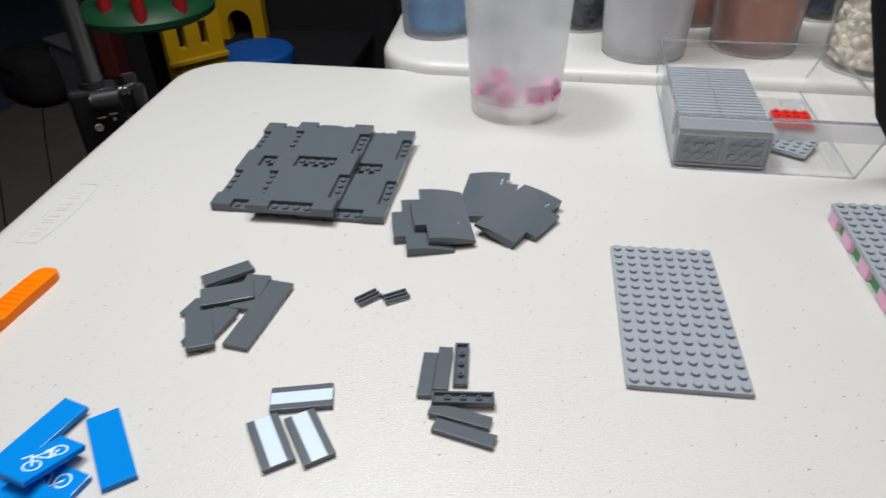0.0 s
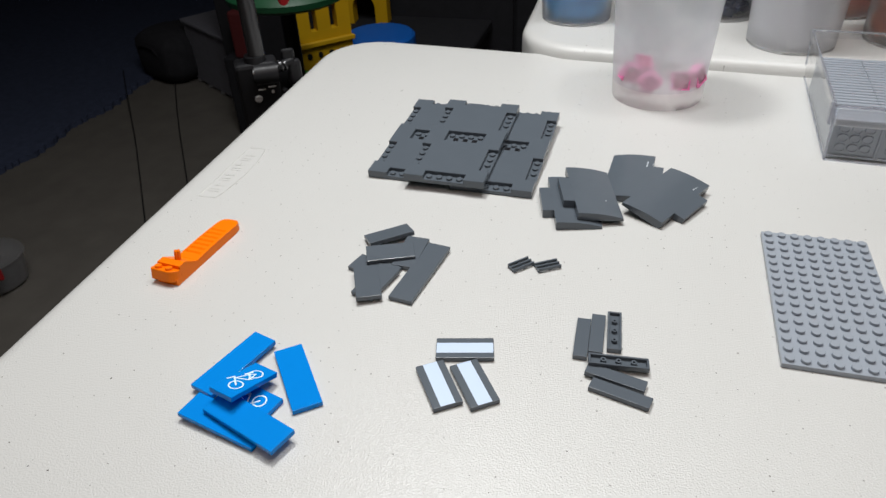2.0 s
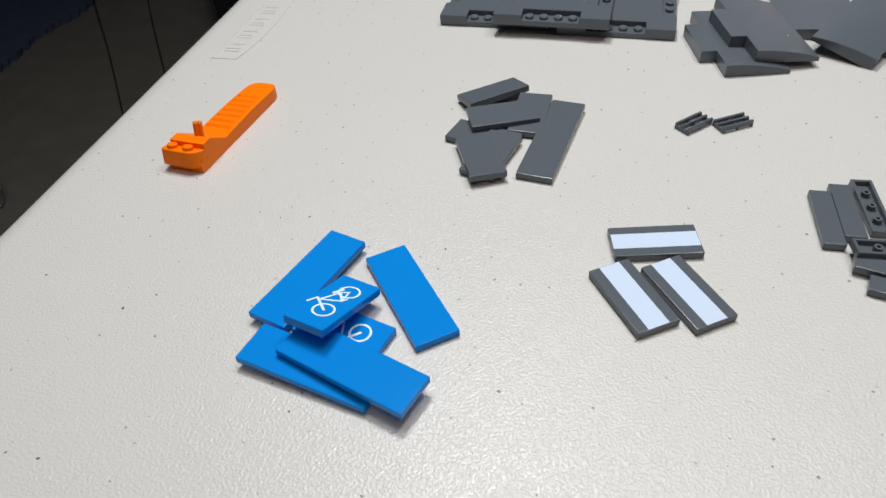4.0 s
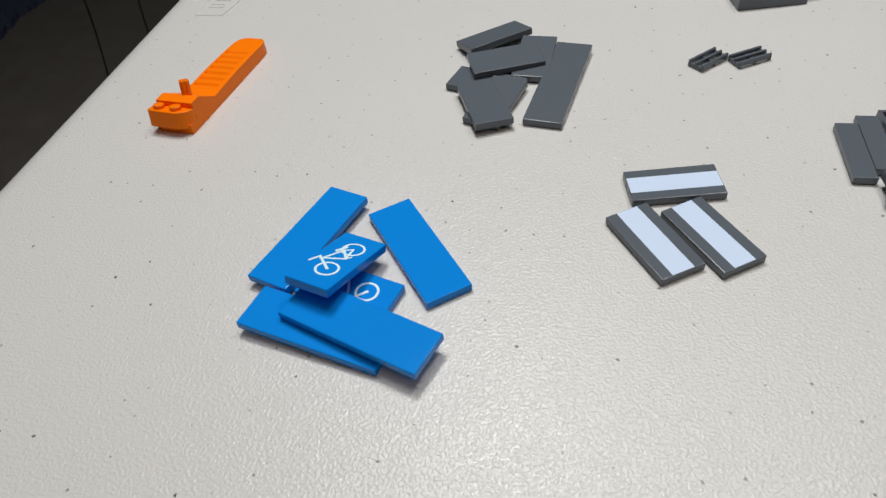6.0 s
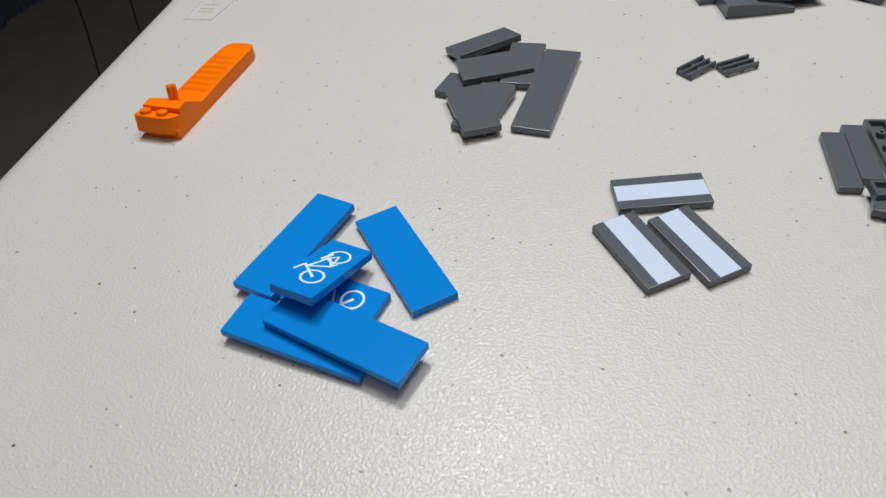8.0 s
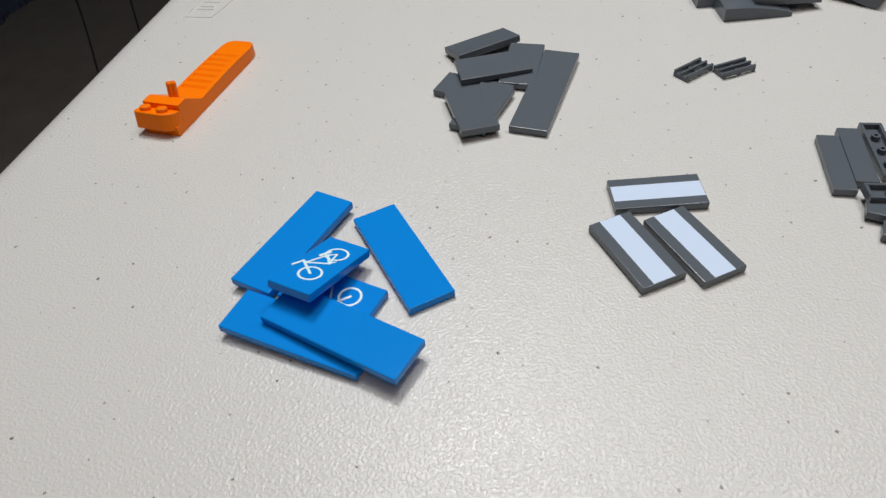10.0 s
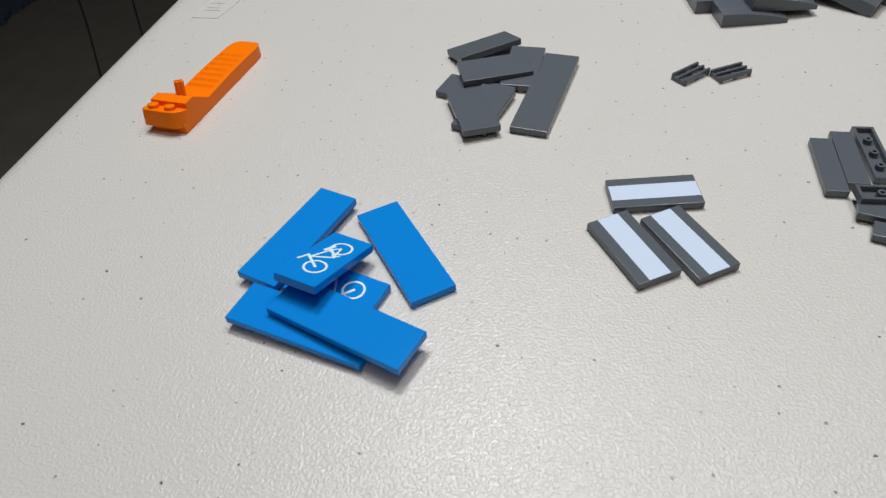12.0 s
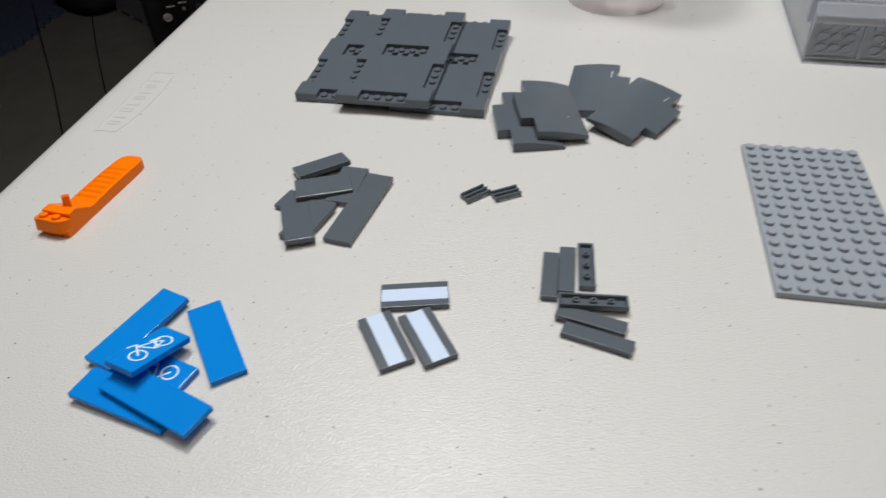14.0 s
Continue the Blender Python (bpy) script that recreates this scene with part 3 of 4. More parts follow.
# ---- brick separator ----
def loft(bm, sections):
    """Joins four-cornered sections (y, left, right, low, high), in millimetres."""
    rings = []
    for y, a, b, lo, hi in sections:
        rings.append([bm.verts.new((x * MM, y * MM, z * MM)) for x, z in ((a, lo), (b, lo), (b, hi), (a, hi))])
    for p, q in zip(rings, rings[1:]):
        for k in range(4):
            bm.faces.new((p[k], p[(k + 1) % 4], q[(k + 1) % 4], q[k]))
    bm.faces.new(rings[0][::-1])
    bm.faces.new(rings[-1])


def brick_separator():
    s = thing("brick_separator", None, None, "orange plastic brick separator with a ribbed handle", "tool", "", lay((-378.4, -8.4, 0), (-362.0, -10.0, 0)))
    W = 16.5

    def top(y):
        return 5.5 + 0.9 * math.sin(max(0.0, min(1.0, (y - 18) / 56)) * math.pi)

    def left(y):
        return -0.8 + 1.3 * max(0.0, min(1.0, (y - 11) / 14)) + 0.02 * y

    # handle with slots cut across it and a rounded tip
    # side profile: head, shoulder, handle
    R, rail = W + 0.9, W - 1.5
    head = [(0.6, 1.2, 0.0, 4.4), (6.0, 0.6, 0.0, 4.6), (6.02, -0.5, 0.0, 11.9), (11.5, -0.5, 0.0, 11.9), (21.5, left(21), 0.0, top(21.5)), (26.0, left(26), 0.0, top(26))]
    inner = 1.5
    secs = [(y, a + inner, rail, lo, hi) for y, a, lo, hi in head]
    for k in range(7):
        y = 28.0 + k * 4.6
        secs += [(y, left(y) + inner, rail, 0.0, top(y)), (y + 0.05, left(y) + inner, rail, 0.0, top(y) - 1.15), (y + 0.5, left(y) + inner, rail, 0.0, top(y) - 1.15), (y + 2.2, left(y) + inner, rail, 0.0, top(y + 2.2))]
    # blunt rounded tip
    tip = []
    for k in range(1, 9):
        q = math.sin(math.pi / 2 * k / 8.4)
        y = 63.0 + 10.2 * q
        w = (1 - q ** 2.6) ** (1 / 2.6)
        mid, half = (left(y) + R) / 2, (R - left(y)) / 2
        tip.append((y, mid - half * w, mid + half * w, 0.3 + 1.6 * q ** 4, top(y) - 0.8 * q ** 6))
    secs += [(y, max(a, left(y) + inner), min(b, rail), lo, hi) for y, a, b, lo, hi in tip]
    bm = bmesh.new()
    loft(bm, secs)
    spine = [(y, 0.0, top(y)) for y in (36, 46, 54, 60)]
    loft(bm, [(y, rail, R, lo, hi) for y, a, lo, hi in head] + [(y, rail, R, lo, hi) for y, lo, hi in spine] + [(y, rail, b, lo, hi) for y, a, b, lo, hi in tip if b > rail])
    loft(bm, [(y, a, a + inner, lo, hi) for y, a, lo, hi in head] + [(y, left(y), left(y) + inner, lo, hi) for y, lo, hi in spine] + [(y, a, left(y) + inner, lo, hi) for y, a, b, lo, hi in tip if a < left(y) + inner])
    part("handle", bm, ORANGE, s)
    # ledge in front, chamfered at the corners, its underside clear of the table
    bm = bmesh.new()
    nose = [(-2.0, 7.0)] + [(-0.2 - 1.8 * math.cos(a), 1.6 - 1.8 * math.sin(a)) for a in (0, 0.5, 1.05, 1.57)]
    nose += [(R - 6.2 + 6.2 * math.sin(a), 5.4 - 6.0 * math.cos(a)) for a in (0, 0.3, 0.6, 0.9, 1.2, 1.5)] + [(R - 0.05, 7.0)]
    prism(bm, nose, 2.0, 9.5)
    soften(bm, 0.3)
    slant = Matrix.Translation((0, 6 * MM, 9.5 * MM)) @ pose(0, 0, 0, -13, 0, 0) @ Matrix.Translation((0, -6 * MM, -9.5 * MM))
    part("head", bm, ORANGE, s, m=slant)
    for x in (2.6, 10.8):
        bm = bmesh.new()
        lathe(bm, [(2.4, 9.3), (2.4, 10.9), (2.1, 11.2), (0, 11.2)], 18)
        part("stud", bm, ORANGE, s, m=slant @ Matrix.Translation((x * MM, 3.0 * MM, 0)), smooth=True)
    bm = bmesh.new()
    for a in (0, 90):
        add_box(bm, -2.2, -0.9, 8.0, 2.2, 0.9, 18.9, 0.3, m=pose(0, 0, 0, 0, 0, a))
    add_cyl(bm, 0, 0, 8.0, 18.8, 1.8, 1.6, n=12)
    part("axle_pin", bm, ORANGE, s, m=slant @ Matrix.Translation((10.0 * MM, 13.0 * MM, 0)))


brick_separator()


# ---- cups ----
def jumble(r, z0, z1, count, size, seed, round_bits=False):
    """Small loose bricks heaped inside a cup."""
    rnd = random.Random(seed)
    bm = bmesh.new()
    add_cyl(bm, 0, 0, 5.4, z1 - 6, r * 0.9, r * 1.02, n=24)
    for _ in range(count):
        a, rr = rnd.uniform(0, 2 * math.pi), r * math.sqrt(rnd.uniform(0.45, 1))
        m = pose(rr * math.cos(a) * MM, rr * math.sin(a) * MM, rnd.uniform(z0, z1) * MM, rnd.uniform(0, 360), rnd.uniform(0, 360), rnd.uniform(0, 360))
        if round_bits:
            bmesh.ops.create_icosphere(bm, subdivisions=1, radius=size * rnd.uniform(0.4, 0.6) * MM, matrix=m)
        else:
            q = [size * rnd.choice((0.5, 1, 1, 1.6)), size, size * rnd.choice((0.4, 1))]
            add_box(bm, -q[0] / 2, -q[1] / 2, -q[2] / 2, q[0] / 2, q[1] / 2, q[2] / 2, m=m)
    return bm


def cup(x, y, z, r0, r1, h, floor_z, label, skin):
    c = thing("cup", None, None, label, "cup", "translucent cups", pose(x * MM, y * MM, z * MM))
    bm = bmesh.new()
    t = 1.1

    def rad(q):
        return r0 + (r1 - r0) * q / h

    foot = 17.0 if floor_z > 10 else 3.0
    lathe(bm, [(rad(foot) - t, foot), (r1 - t, h), (r1, h), (rad(foot), foot), (rad(foot) - t, foot)], 72)
    body = part("cup_wall", bm, skin, c, smooth=True)
    bm = bmesh.new()
    lathe(bm, [(rad(foot) - t, foot), (rad(foot), foot), (rad(3), 3), (r0 - 0.3, 0.3), (r0 - 1.0, 0.2), (r0 - 1.2, 2), (rad(foot) - t, foot)], 72)
    part("foot", bm, MILKY_BASE, c, smooth=True)
    bm = bmesh.new()
    lathe(bm, [(0, floor_z - 1.2), (rad(floor_z) - t - 0.4, floor_z - 1.2), (rad(floor_z) - t - 0.4, floor_z - 0.2), (0, floor_z - 0.2)], 48)
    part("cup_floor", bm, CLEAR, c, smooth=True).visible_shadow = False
    bm = bmesh.new()
    lathe(bm, [(r1 + 0.05, h - 4), (r1 + 2.2, h - 4), (r1 + 2.2, h), (r1 + 0.05, h)], 72)
    part("lip", bm, skin, body, smooth=True)
    return c


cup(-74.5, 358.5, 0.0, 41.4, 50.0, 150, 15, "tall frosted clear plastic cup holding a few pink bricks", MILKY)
for bx, by, bz, ax, ay, az in ((-100, 337, 28, 100, 25, 30), (-82, 328, 24, -72, 45, 12), (-56, 328, 26, 72, 0, 8), (-42, 340, 27, 75, -12, 65), (-90, 362, 27, 20, 10, 20)):
    b = thing("brick", None, None, "small pink plastic brick lying in the frosted cup", "toy brick", "pink bricks in the cup", pose(bx * MM, by * MM, bz * MM, ax, ay, az))
    bm = bmesh.new()
    for box in ((-7.9, -7.9, 7.9, -6.4), (-7.9, 6.4, 7.9, 7.9), (-7.9, -6.4, -6.4, 6.4), (6.4, -6.4, 7.9, 6.4)):
        add_box(bm, box[0], box[1], -4, box[2], box[3], 5, 0.2)
    add_box(bm, -7.5, -7.5, -5, 7.5, 7.5, -3.8)
    part("shell", bm, PINK, b)
    bm = bmesh.new()
    lathe(bm, [(2.3, -3.8), (2.3, 4.8), (3.2, 4.8), (3.2, -3.8)], 16)
    part("tube", bm, PINK, b, smooth=True)
    for i in (-4, 4):
        for j in (-4, 4):
            bm = bmesh.new()
            add_cyl(bm, i, j, -6.6, -4.9, 2.4, n=14)
            part("stud", bm, PINK, b, smooth=True)

FAR_Z = 13.0
for x, y, r0, bits, count, size, mt, label in (
        (-174, 546, 40, False, 420, 9, CUP_BLUE, "frosted plastic cup full of blue bricks"),
        (55, 489, 43, False, 460, 9, MID_GREY, "frosted plastic cup full of grey bricks"),
        (171, 512, 43, False, 320, 13, TERRACOTTA, "frosted plastic cup full of reddish brown bricks"),
        (271, 458, 42, True, 900, 8.5, BEIGE, "clear plastic cup full of small beige round pieces"),
        (-12, 585, 42, False, 250, 13, NAVY, "frosted plastic cup full of navy bricks"),
        (275, 640, 42, False, 250, 13, NAVY, "frosted plastic cup full of navy bricks, behind others"),
        (118, 612, 42, False, 250, 13, TERRACOTTA, "frosted plastic cup full of brown bricks, behind others")):
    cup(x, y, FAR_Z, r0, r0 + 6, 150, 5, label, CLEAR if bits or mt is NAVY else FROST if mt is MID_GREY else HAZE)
    seed = int(x) + 500
    fill = thing("bricks_in_cup", jumble(r0 - 2 - size * (0.5 if bits else 0.85), 5.4 + size * 0.45, 115, count * 2, size, seed, bits), mt, "heap of small loose plastic pieces inside a cup", "toy bricks", kind="stuff",
                 m=Matrix.Translation((x * MM, y * MM, FAR_Z * MM)))


# ---- clear drawer with stacked plates ----
def clear_drawer():
    d = thing("parts_bin", None, None, "clear plastic parts bin half full of grey plates", "storage bin", "", pose(56 * MM, 247 * MM, 0, 0, 0, -2.5))
    w, l, h = 135.0, 182.0, 45.0
    # the rim overhangs the floor a little on one side and more on the other
    f, g = 2.0, 18.0
    bm = bmesh.new()
    add_box(bm, 0, 0, 0.2, w, l, 1.8, 0.5)
    part("drawer_floor", bm, CLEAR, d)

    def wall(name, p, q, p2, q2):
        bm = bmesh.new()
        lo = [bm.verts.new((x * MM, y * MM, 1.8 * MM)) for x, y in (p, q)]
        hi = [bm.verts.new((x * MM, y * MM, h * MM)) for x, y in (p2, q2)]
        face = bm.faces.new((lo[0], lo[1], hi[1], hi[0]))
        bmesh.ops.solidify(bm, geom=[face], thickness=1.6 * MM)
        return part(name, bm, CLEAR, d)

    wall("drawer_side", (0, l), (0, 0), (-f, l), (-f, 3))
    wall("drawer_side", (w, 0), (w, l), (w + g, 3), (w + g, l))
    front = wall("drawer_front", (0, 0), (w, 0), (-f, 3), (w + g, 3))
    wall("drawer_back", (w, l), (0, l), (w + g, l), (-f, l))
    for p, q in (((-f, 3, h), (w + g, 3, h)), ((-f, l, h), (w + g, l, h)), ((-f, 3, h), (-f, l, h)), ((w + g, 3, h), (w + g, l, h))):
        bm = bmesh.new()
        tube(bm, [p, q], 0.9, 10)
        part("rim", bm, EDGE, d, smooth=True)
    for p, q in (((0, 0, 1), (-f, 3, h)), ((w, 0, 1), (w + g, 3, h)), ((0, l, 1), (-f, l, h)), ((w, l, 1), (w + g, l, h)), ((0, 0, 1), (w, 0, 1)), ((0, 0, 1), (0, l, 1)), ((w, 0, 1), (w, l, 1))):
        bm = bmesh.new()
        tube(bm, [p, q], 0.9, 10)
        part("moulded_edge", bm, EDGE, d, smooth=True)
    # thick label band along the top of the front, and the turned-down flange of the rim
    lean = pose(0, 0, 0, -math.degrees(math.atan2(3, h)), 0, 0)
    bm = bmesh.new()
    add_box(bm, -f + 2.5, -2.2, h - 15.5, w + g - 2.5, -0.4, h - 1.6, 0.5, 2)
    part("label_band", bm, BAND, front, "hazy clear label band", Matrix.Translation((0, 0.6 * MM, 0)) @ lean)
    bm = bmesh.new()
    add_box(bm, -f - 0.5, -2.4, h - 0.6, w + g + 0.5, 1.0, h + 0.7, 0.5, 2)
    part("front_lip", bm, CLEAR, front, "thick clear lip", Matrix.Translation((0, 3.0 * MM, 0)))
    bm = bmesh.new()
    tube(bm, [(-f, 1.2, h + 0.2), (w + g, 1.2, h + 0.2)], 1.25, 16)
    part("lip_bead", bm, EDGE, front, "glossy rounded bead along the lip", smooth=True)
    for x, y0, y1 in ((-f - 2.4, 1.0, l), (w + g + 1.0, 1.0, l)):
        bm = bmesh.new()
        add_box(bm, x, y0, h - 5.5, x + 1.4, y1, h + 0.6, 0.5)
        part("flange", bm, CLEAR, d)
    for x in (-f - 3.2, w + g + 0.8):
        bm = bmesh.new()
        add_box(bm, x, -0.5, h - 15, x + 2.4, 7.5, h + 0.9, 0.9, 2)
        part("corner_tab", bm, SMOKE, d)
    bm = bmesh.new()
    add_box(bm, -f - 0.6, l - 1.2, h - 6.5, w + g + 0.6, l + 1.4, h + 0.6, 0.6)
    part("flange", bm, CLEAR, d)
    for k in range(11):
        bm = bmesh.new()
        add_box(bm, 76 + k * 5.2, 8, 1.8, 80.4 + k * 5.2, l - 30, 2.7, 0.3)
        part("floor_rib", bm, CLEAR, d)
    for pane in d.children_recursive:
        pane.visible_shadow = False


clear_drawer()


def small_plate_mesh():
    """A four by four plate on edge: studs towards +y, hollow with nine tubes towards -y."""
    bm = bmesh.new()
    for box in ((0.1, 0.1, 31.9, 1.6), (0.1, 30.4, 31.9, 31.9), (0.1, 1.6, 1.6, 30.4), (30.4, 1.6, 31.9, 30.4)):
        add_box(bm, box[0], 0, box[1], box[2], 4.3, box[3], 0.3)
    add_box(bm, 0.9, 2.0, 0.9, 31.1, 6.1, 31.1)
    return bm


def plate_tubes():
    bm = bmesh.new()
    turn = pose(0, 0, 0, 90, 0, 0)
    for i in (8, 16, 24):
        for j in (8, 16, 24):
            t = Matrix.Translation((i * MM, 0, j * MM)) @ turn
            n0 = len(bm.verts)
            lathe(bm, [(0, -1.2), (2.7, -1.2), (2.75, 0.1), (3.0, 0.25), (3.35, 0.25), (3.65, 0.1), (3.7, -2.1)], 24)
            bm.verts.ensure_lookup_table()
            bmesh.ops.transform(bm, matrix=t, verts=bm.verts[n0:])
    return bm


small_me = finish(small_plate_mesh(), "small_plate", LIGHT_GREY)
for col in range(2):
    for k in range(23):
        ob = new("small_plate", small_me)
        ob.matrix_world = pose(56 * MM, 247 * MM, 0, 0, 0, -2.5) @ Matrix.Translation(((0.6 + col * 35.15) * MM, (3.5 + k * 6.0) * MM, 2.2 * MM)) @ Matrix.Diagonal((1.1, 1, 1, 1))
        tagged(ob, "light grey four by four plate standing on edge in the drawer", "toy plate", "plates in the drawer")
        if k == 0:
            part("tubes", plate_tubes(), LIGHT_GREY, ob, "hollow underside tubes", smooth=True)


def loose_plate(nx, ny, m, material, label):
    p = thing("studded_plate", None, None, label, "toy plate", "", m)
    bm = bmesh.new()
    add_box(bm, 0.1, 0.1, -3.2, nx * 8 - 0.1, ny * 8 - 0.1, 0, 0.2)
    part("plate_body", bm, material, p)
    me = LIGHT_STUD if material is LIGHT_GREY else stud_mesh(material)
    for i in range(nx):
        for j in range(ny):
            shared("stud", me, p, Matrix.Translation(((4 + 8 * i) * MM, (4 + 8 * j) * MM, 0)))
    return p


loose_plate(4, 4, lay((161.0, 266.0, 6.2), (183.0, 299.0, 6.2)), LIGHT_GREY, "light grey four by four plate loose on the drawer floor")
loose_plate(4, 4, lay((153.5, 325.5, 6.2), (185.5, 323.0, 6.2)), RED, "red four by four plate loose on the drawer floor")


# ---- layered model at the table's right ----
def layered_model():
    m = thing("layered_model", None, None, "half-built model of green and pink bricks under a grey plate", "toy model", "", lay((153.0, 181.5, 0), (153.0, 53.5, 0)))
    # local: x towards the viewer, y across the table
    bm = bmesh.new()
    add_box(bm, 0.5, 3.0, 0, 127.5, 127, 9.5, 0.2)
    part("base", bm, GREEN, m, "green brick layer")
    for x in (1.0, 27.5, 58.0, 90.0):
        bm = bmesh.new()
        prism(bm, [(x, 0.6), (x + 14, 0.6), (x + 20, 7), (x, 7)], 0.4, 9.4)
        soften(bm, 0.3)
        part("brick", bm, PALE_PINK, m, "pink brick")
    bm = bmesh.new()
    add_box(bm, 0.1, 0.1, 9.6, 127.9, 127.9, 12.8, 0.2)
    part("plate_body", bm, LIGHT_GREY, m, "light grey top plate")
    for i in range(16):
        for j in range(8):
            shared("stud", LIGHT_STUD, m, Matrix.Translation(((4 + 8 * i) * MM, (4 + 8 * j) * MM, 12.8 * MM)))


layered_model()


# ---- black lamp arm at the right ----
def lamp_arm():
    a = thing("lamp_arm", None, None, "black upright lamp arm standing on the table", "lamp arm")
    bm = bmesh.new()
    tube(bm, [(246, 240, 6), (224, 240, 22), (198, 240, 56), (184, 240, 97), (169, 240, 140), (157, 240, 200), (151, 242, 420), (151, 245, 700)], 9, 16)
    part("arm", bm, FLAT_BLACK, a, smooth=True)
    bm = bmesh.new()
    add_cyl(bm, 272, 240, 0.3, 8, 34, 32, n=40)
    part("base", bm, FLAT_BLACK, a, smooth=True)


lamp_arm()


# ---- light stand clamped beside the table ----
def light_stand():
    s = thing("light_stand", None, None, "black light stand with a clamp beside the table edge", "light stand", "", Matrix.Translation((-0.489, 0.328, -0.014)))
    bm = bmesh.new()
    add_cyl(bm, 9, 0, 30, 1000, 8.8, n=28)
    part("pole", bm, STEEL, s, "dark glossy metal tube", smooth=True)
    bm = bmesh.new()
    add_cyl(bm, 0, 0, -724, -40, 12, n=24)
    part("lower_pole", bm, BLACK, s, smooth=True)
    # the clamp lies along the table's corner; x along its barrel, origin at the foot of the pole
    m = lay((7, -1, 38), (92, 51, 38))
    bm = bmesh.new()
    add_box(bm, -23, -13, -78, 21, 16, -3, 4, 2)
    add_cyl(bm, 0, 0, -6, 3, 12, 11, n=28)
    clamp = part("clamp", bm, CLAMP_BLACK, s, "black plastic clamp body", m)
    bm = bmesh.new()
    tube(bm, [(-3, -11, -15), (-2, -11, -15), (20, -11, -15), (21, -11, -15)], 10.5, 32)
    part("barrel", bm, CLAMP_BLACK, clamp, "black screw barrel", smooth=True)
    bm = bmesh.new()
    lathe(bm, [(4.5, 0), (7.6, 0), (7.6, 1.6), (6.8, 2.2), (4.5, 1.2), (4.5, 0)], 28)
    part("barrel_cap", bm, STEEL, clamp, "dark metal end ring", Matrix.Translation((-3 * MM, -11 * MM, -15 * MM)) @ pose(0, 0, 0, 0, -90, 0), smooth=True)
    bm = bmesh.new()
    tube(bm, [(20, -9, -11), (28, -5, -9), (38, 0, -8)], 4, 14)
    part("screw_rod", bm, CLAMP_BLACK, clamp, "black screw rod", smooth=True)
    for x, r in ((23, 6.2), (27.5, 5.4)):
        bm = bmesh.new()
        tube(bm, [(x, -7.5, -10.4), (x + 1.8, -6.6, -9.9)], r, 20)
        part("washer", bm, STEEL, clamp, "dark metal washer", smooth=True)
    bm = bmesh.new()
    add_box(bm, 31, -5, -34, 46, 7, -7, 4, 2)
    part("knob", bm, CLAMP_BLACK, clamp, "black tightening knob")
    bm = bmesh.new()
    add_box(bm, 27, -3, -6.8, 41, 3, 5, 2.5, 2)
    part("wing", bm, CLAMP_BLACK, clamp, "flat wing of the knob")
    bm = bmesh.new()
    add_box(bm, 21.2, -12, -62, 28, -2, -34, 3, 2)
    part("jaw", bm, CLAMP_BLACK, clamp, "short black jaw beside the table rim")
    for x, z, r in ((-4, -40, 4.2), (12, -34, 1.8)):
        bm = bmesh.new()
        lathe(bm, [(0, 1.2), (r * 0.45, 1.2), (r * 0.5, 2.3), (r * 0.85, 2.0), (r, 0.8), (r, 0)], 18)
        part("screw", bm, CHROME, clamp, "bright screw head", Matrix.Translation((x * MM, -13.1 * MM, z * MM)) @ pose(0, 0, 0, 90, 0, 0), smooth=True)
    for x0, x1, z in ((-3, 5, -31), (8, 16, -29)):
        bm = bmesh.new()
        add_box(bm, x0, -14.6, z, x1, -13.1, z + 1.5, 0.3)
        part("clip", bm, CHROME, clamp, "bright metal clip")
    for a in (90, 210, 330):
        bm = bmesh.new()
        tube(bm, [(0, 0, -500), (320 * math.cos(radians(a)), 320 * math.sin(radians(a)), -717)], 8, 10)
        part("leg", bm, BLACK, s)


light_stand()


# ---- toys on a low shelf behind ----
def low_shelf():
    s = thing("toy_chest", None, None, "black toy chest behind the work table", "chest")
    bm = bmesh.new()
    add_box(bm, -925, 1075, -740, -525, 1615, -362, 4)
    part("chest_body", bm, FLAT_BLACK, s)
    bm = bmesh.new()
    add_box(bm, -940, 1060, -361, -515, 1630, -335.5, 4)
    part("lid", bm, FLAT_BLACK, s)


low_shelf()


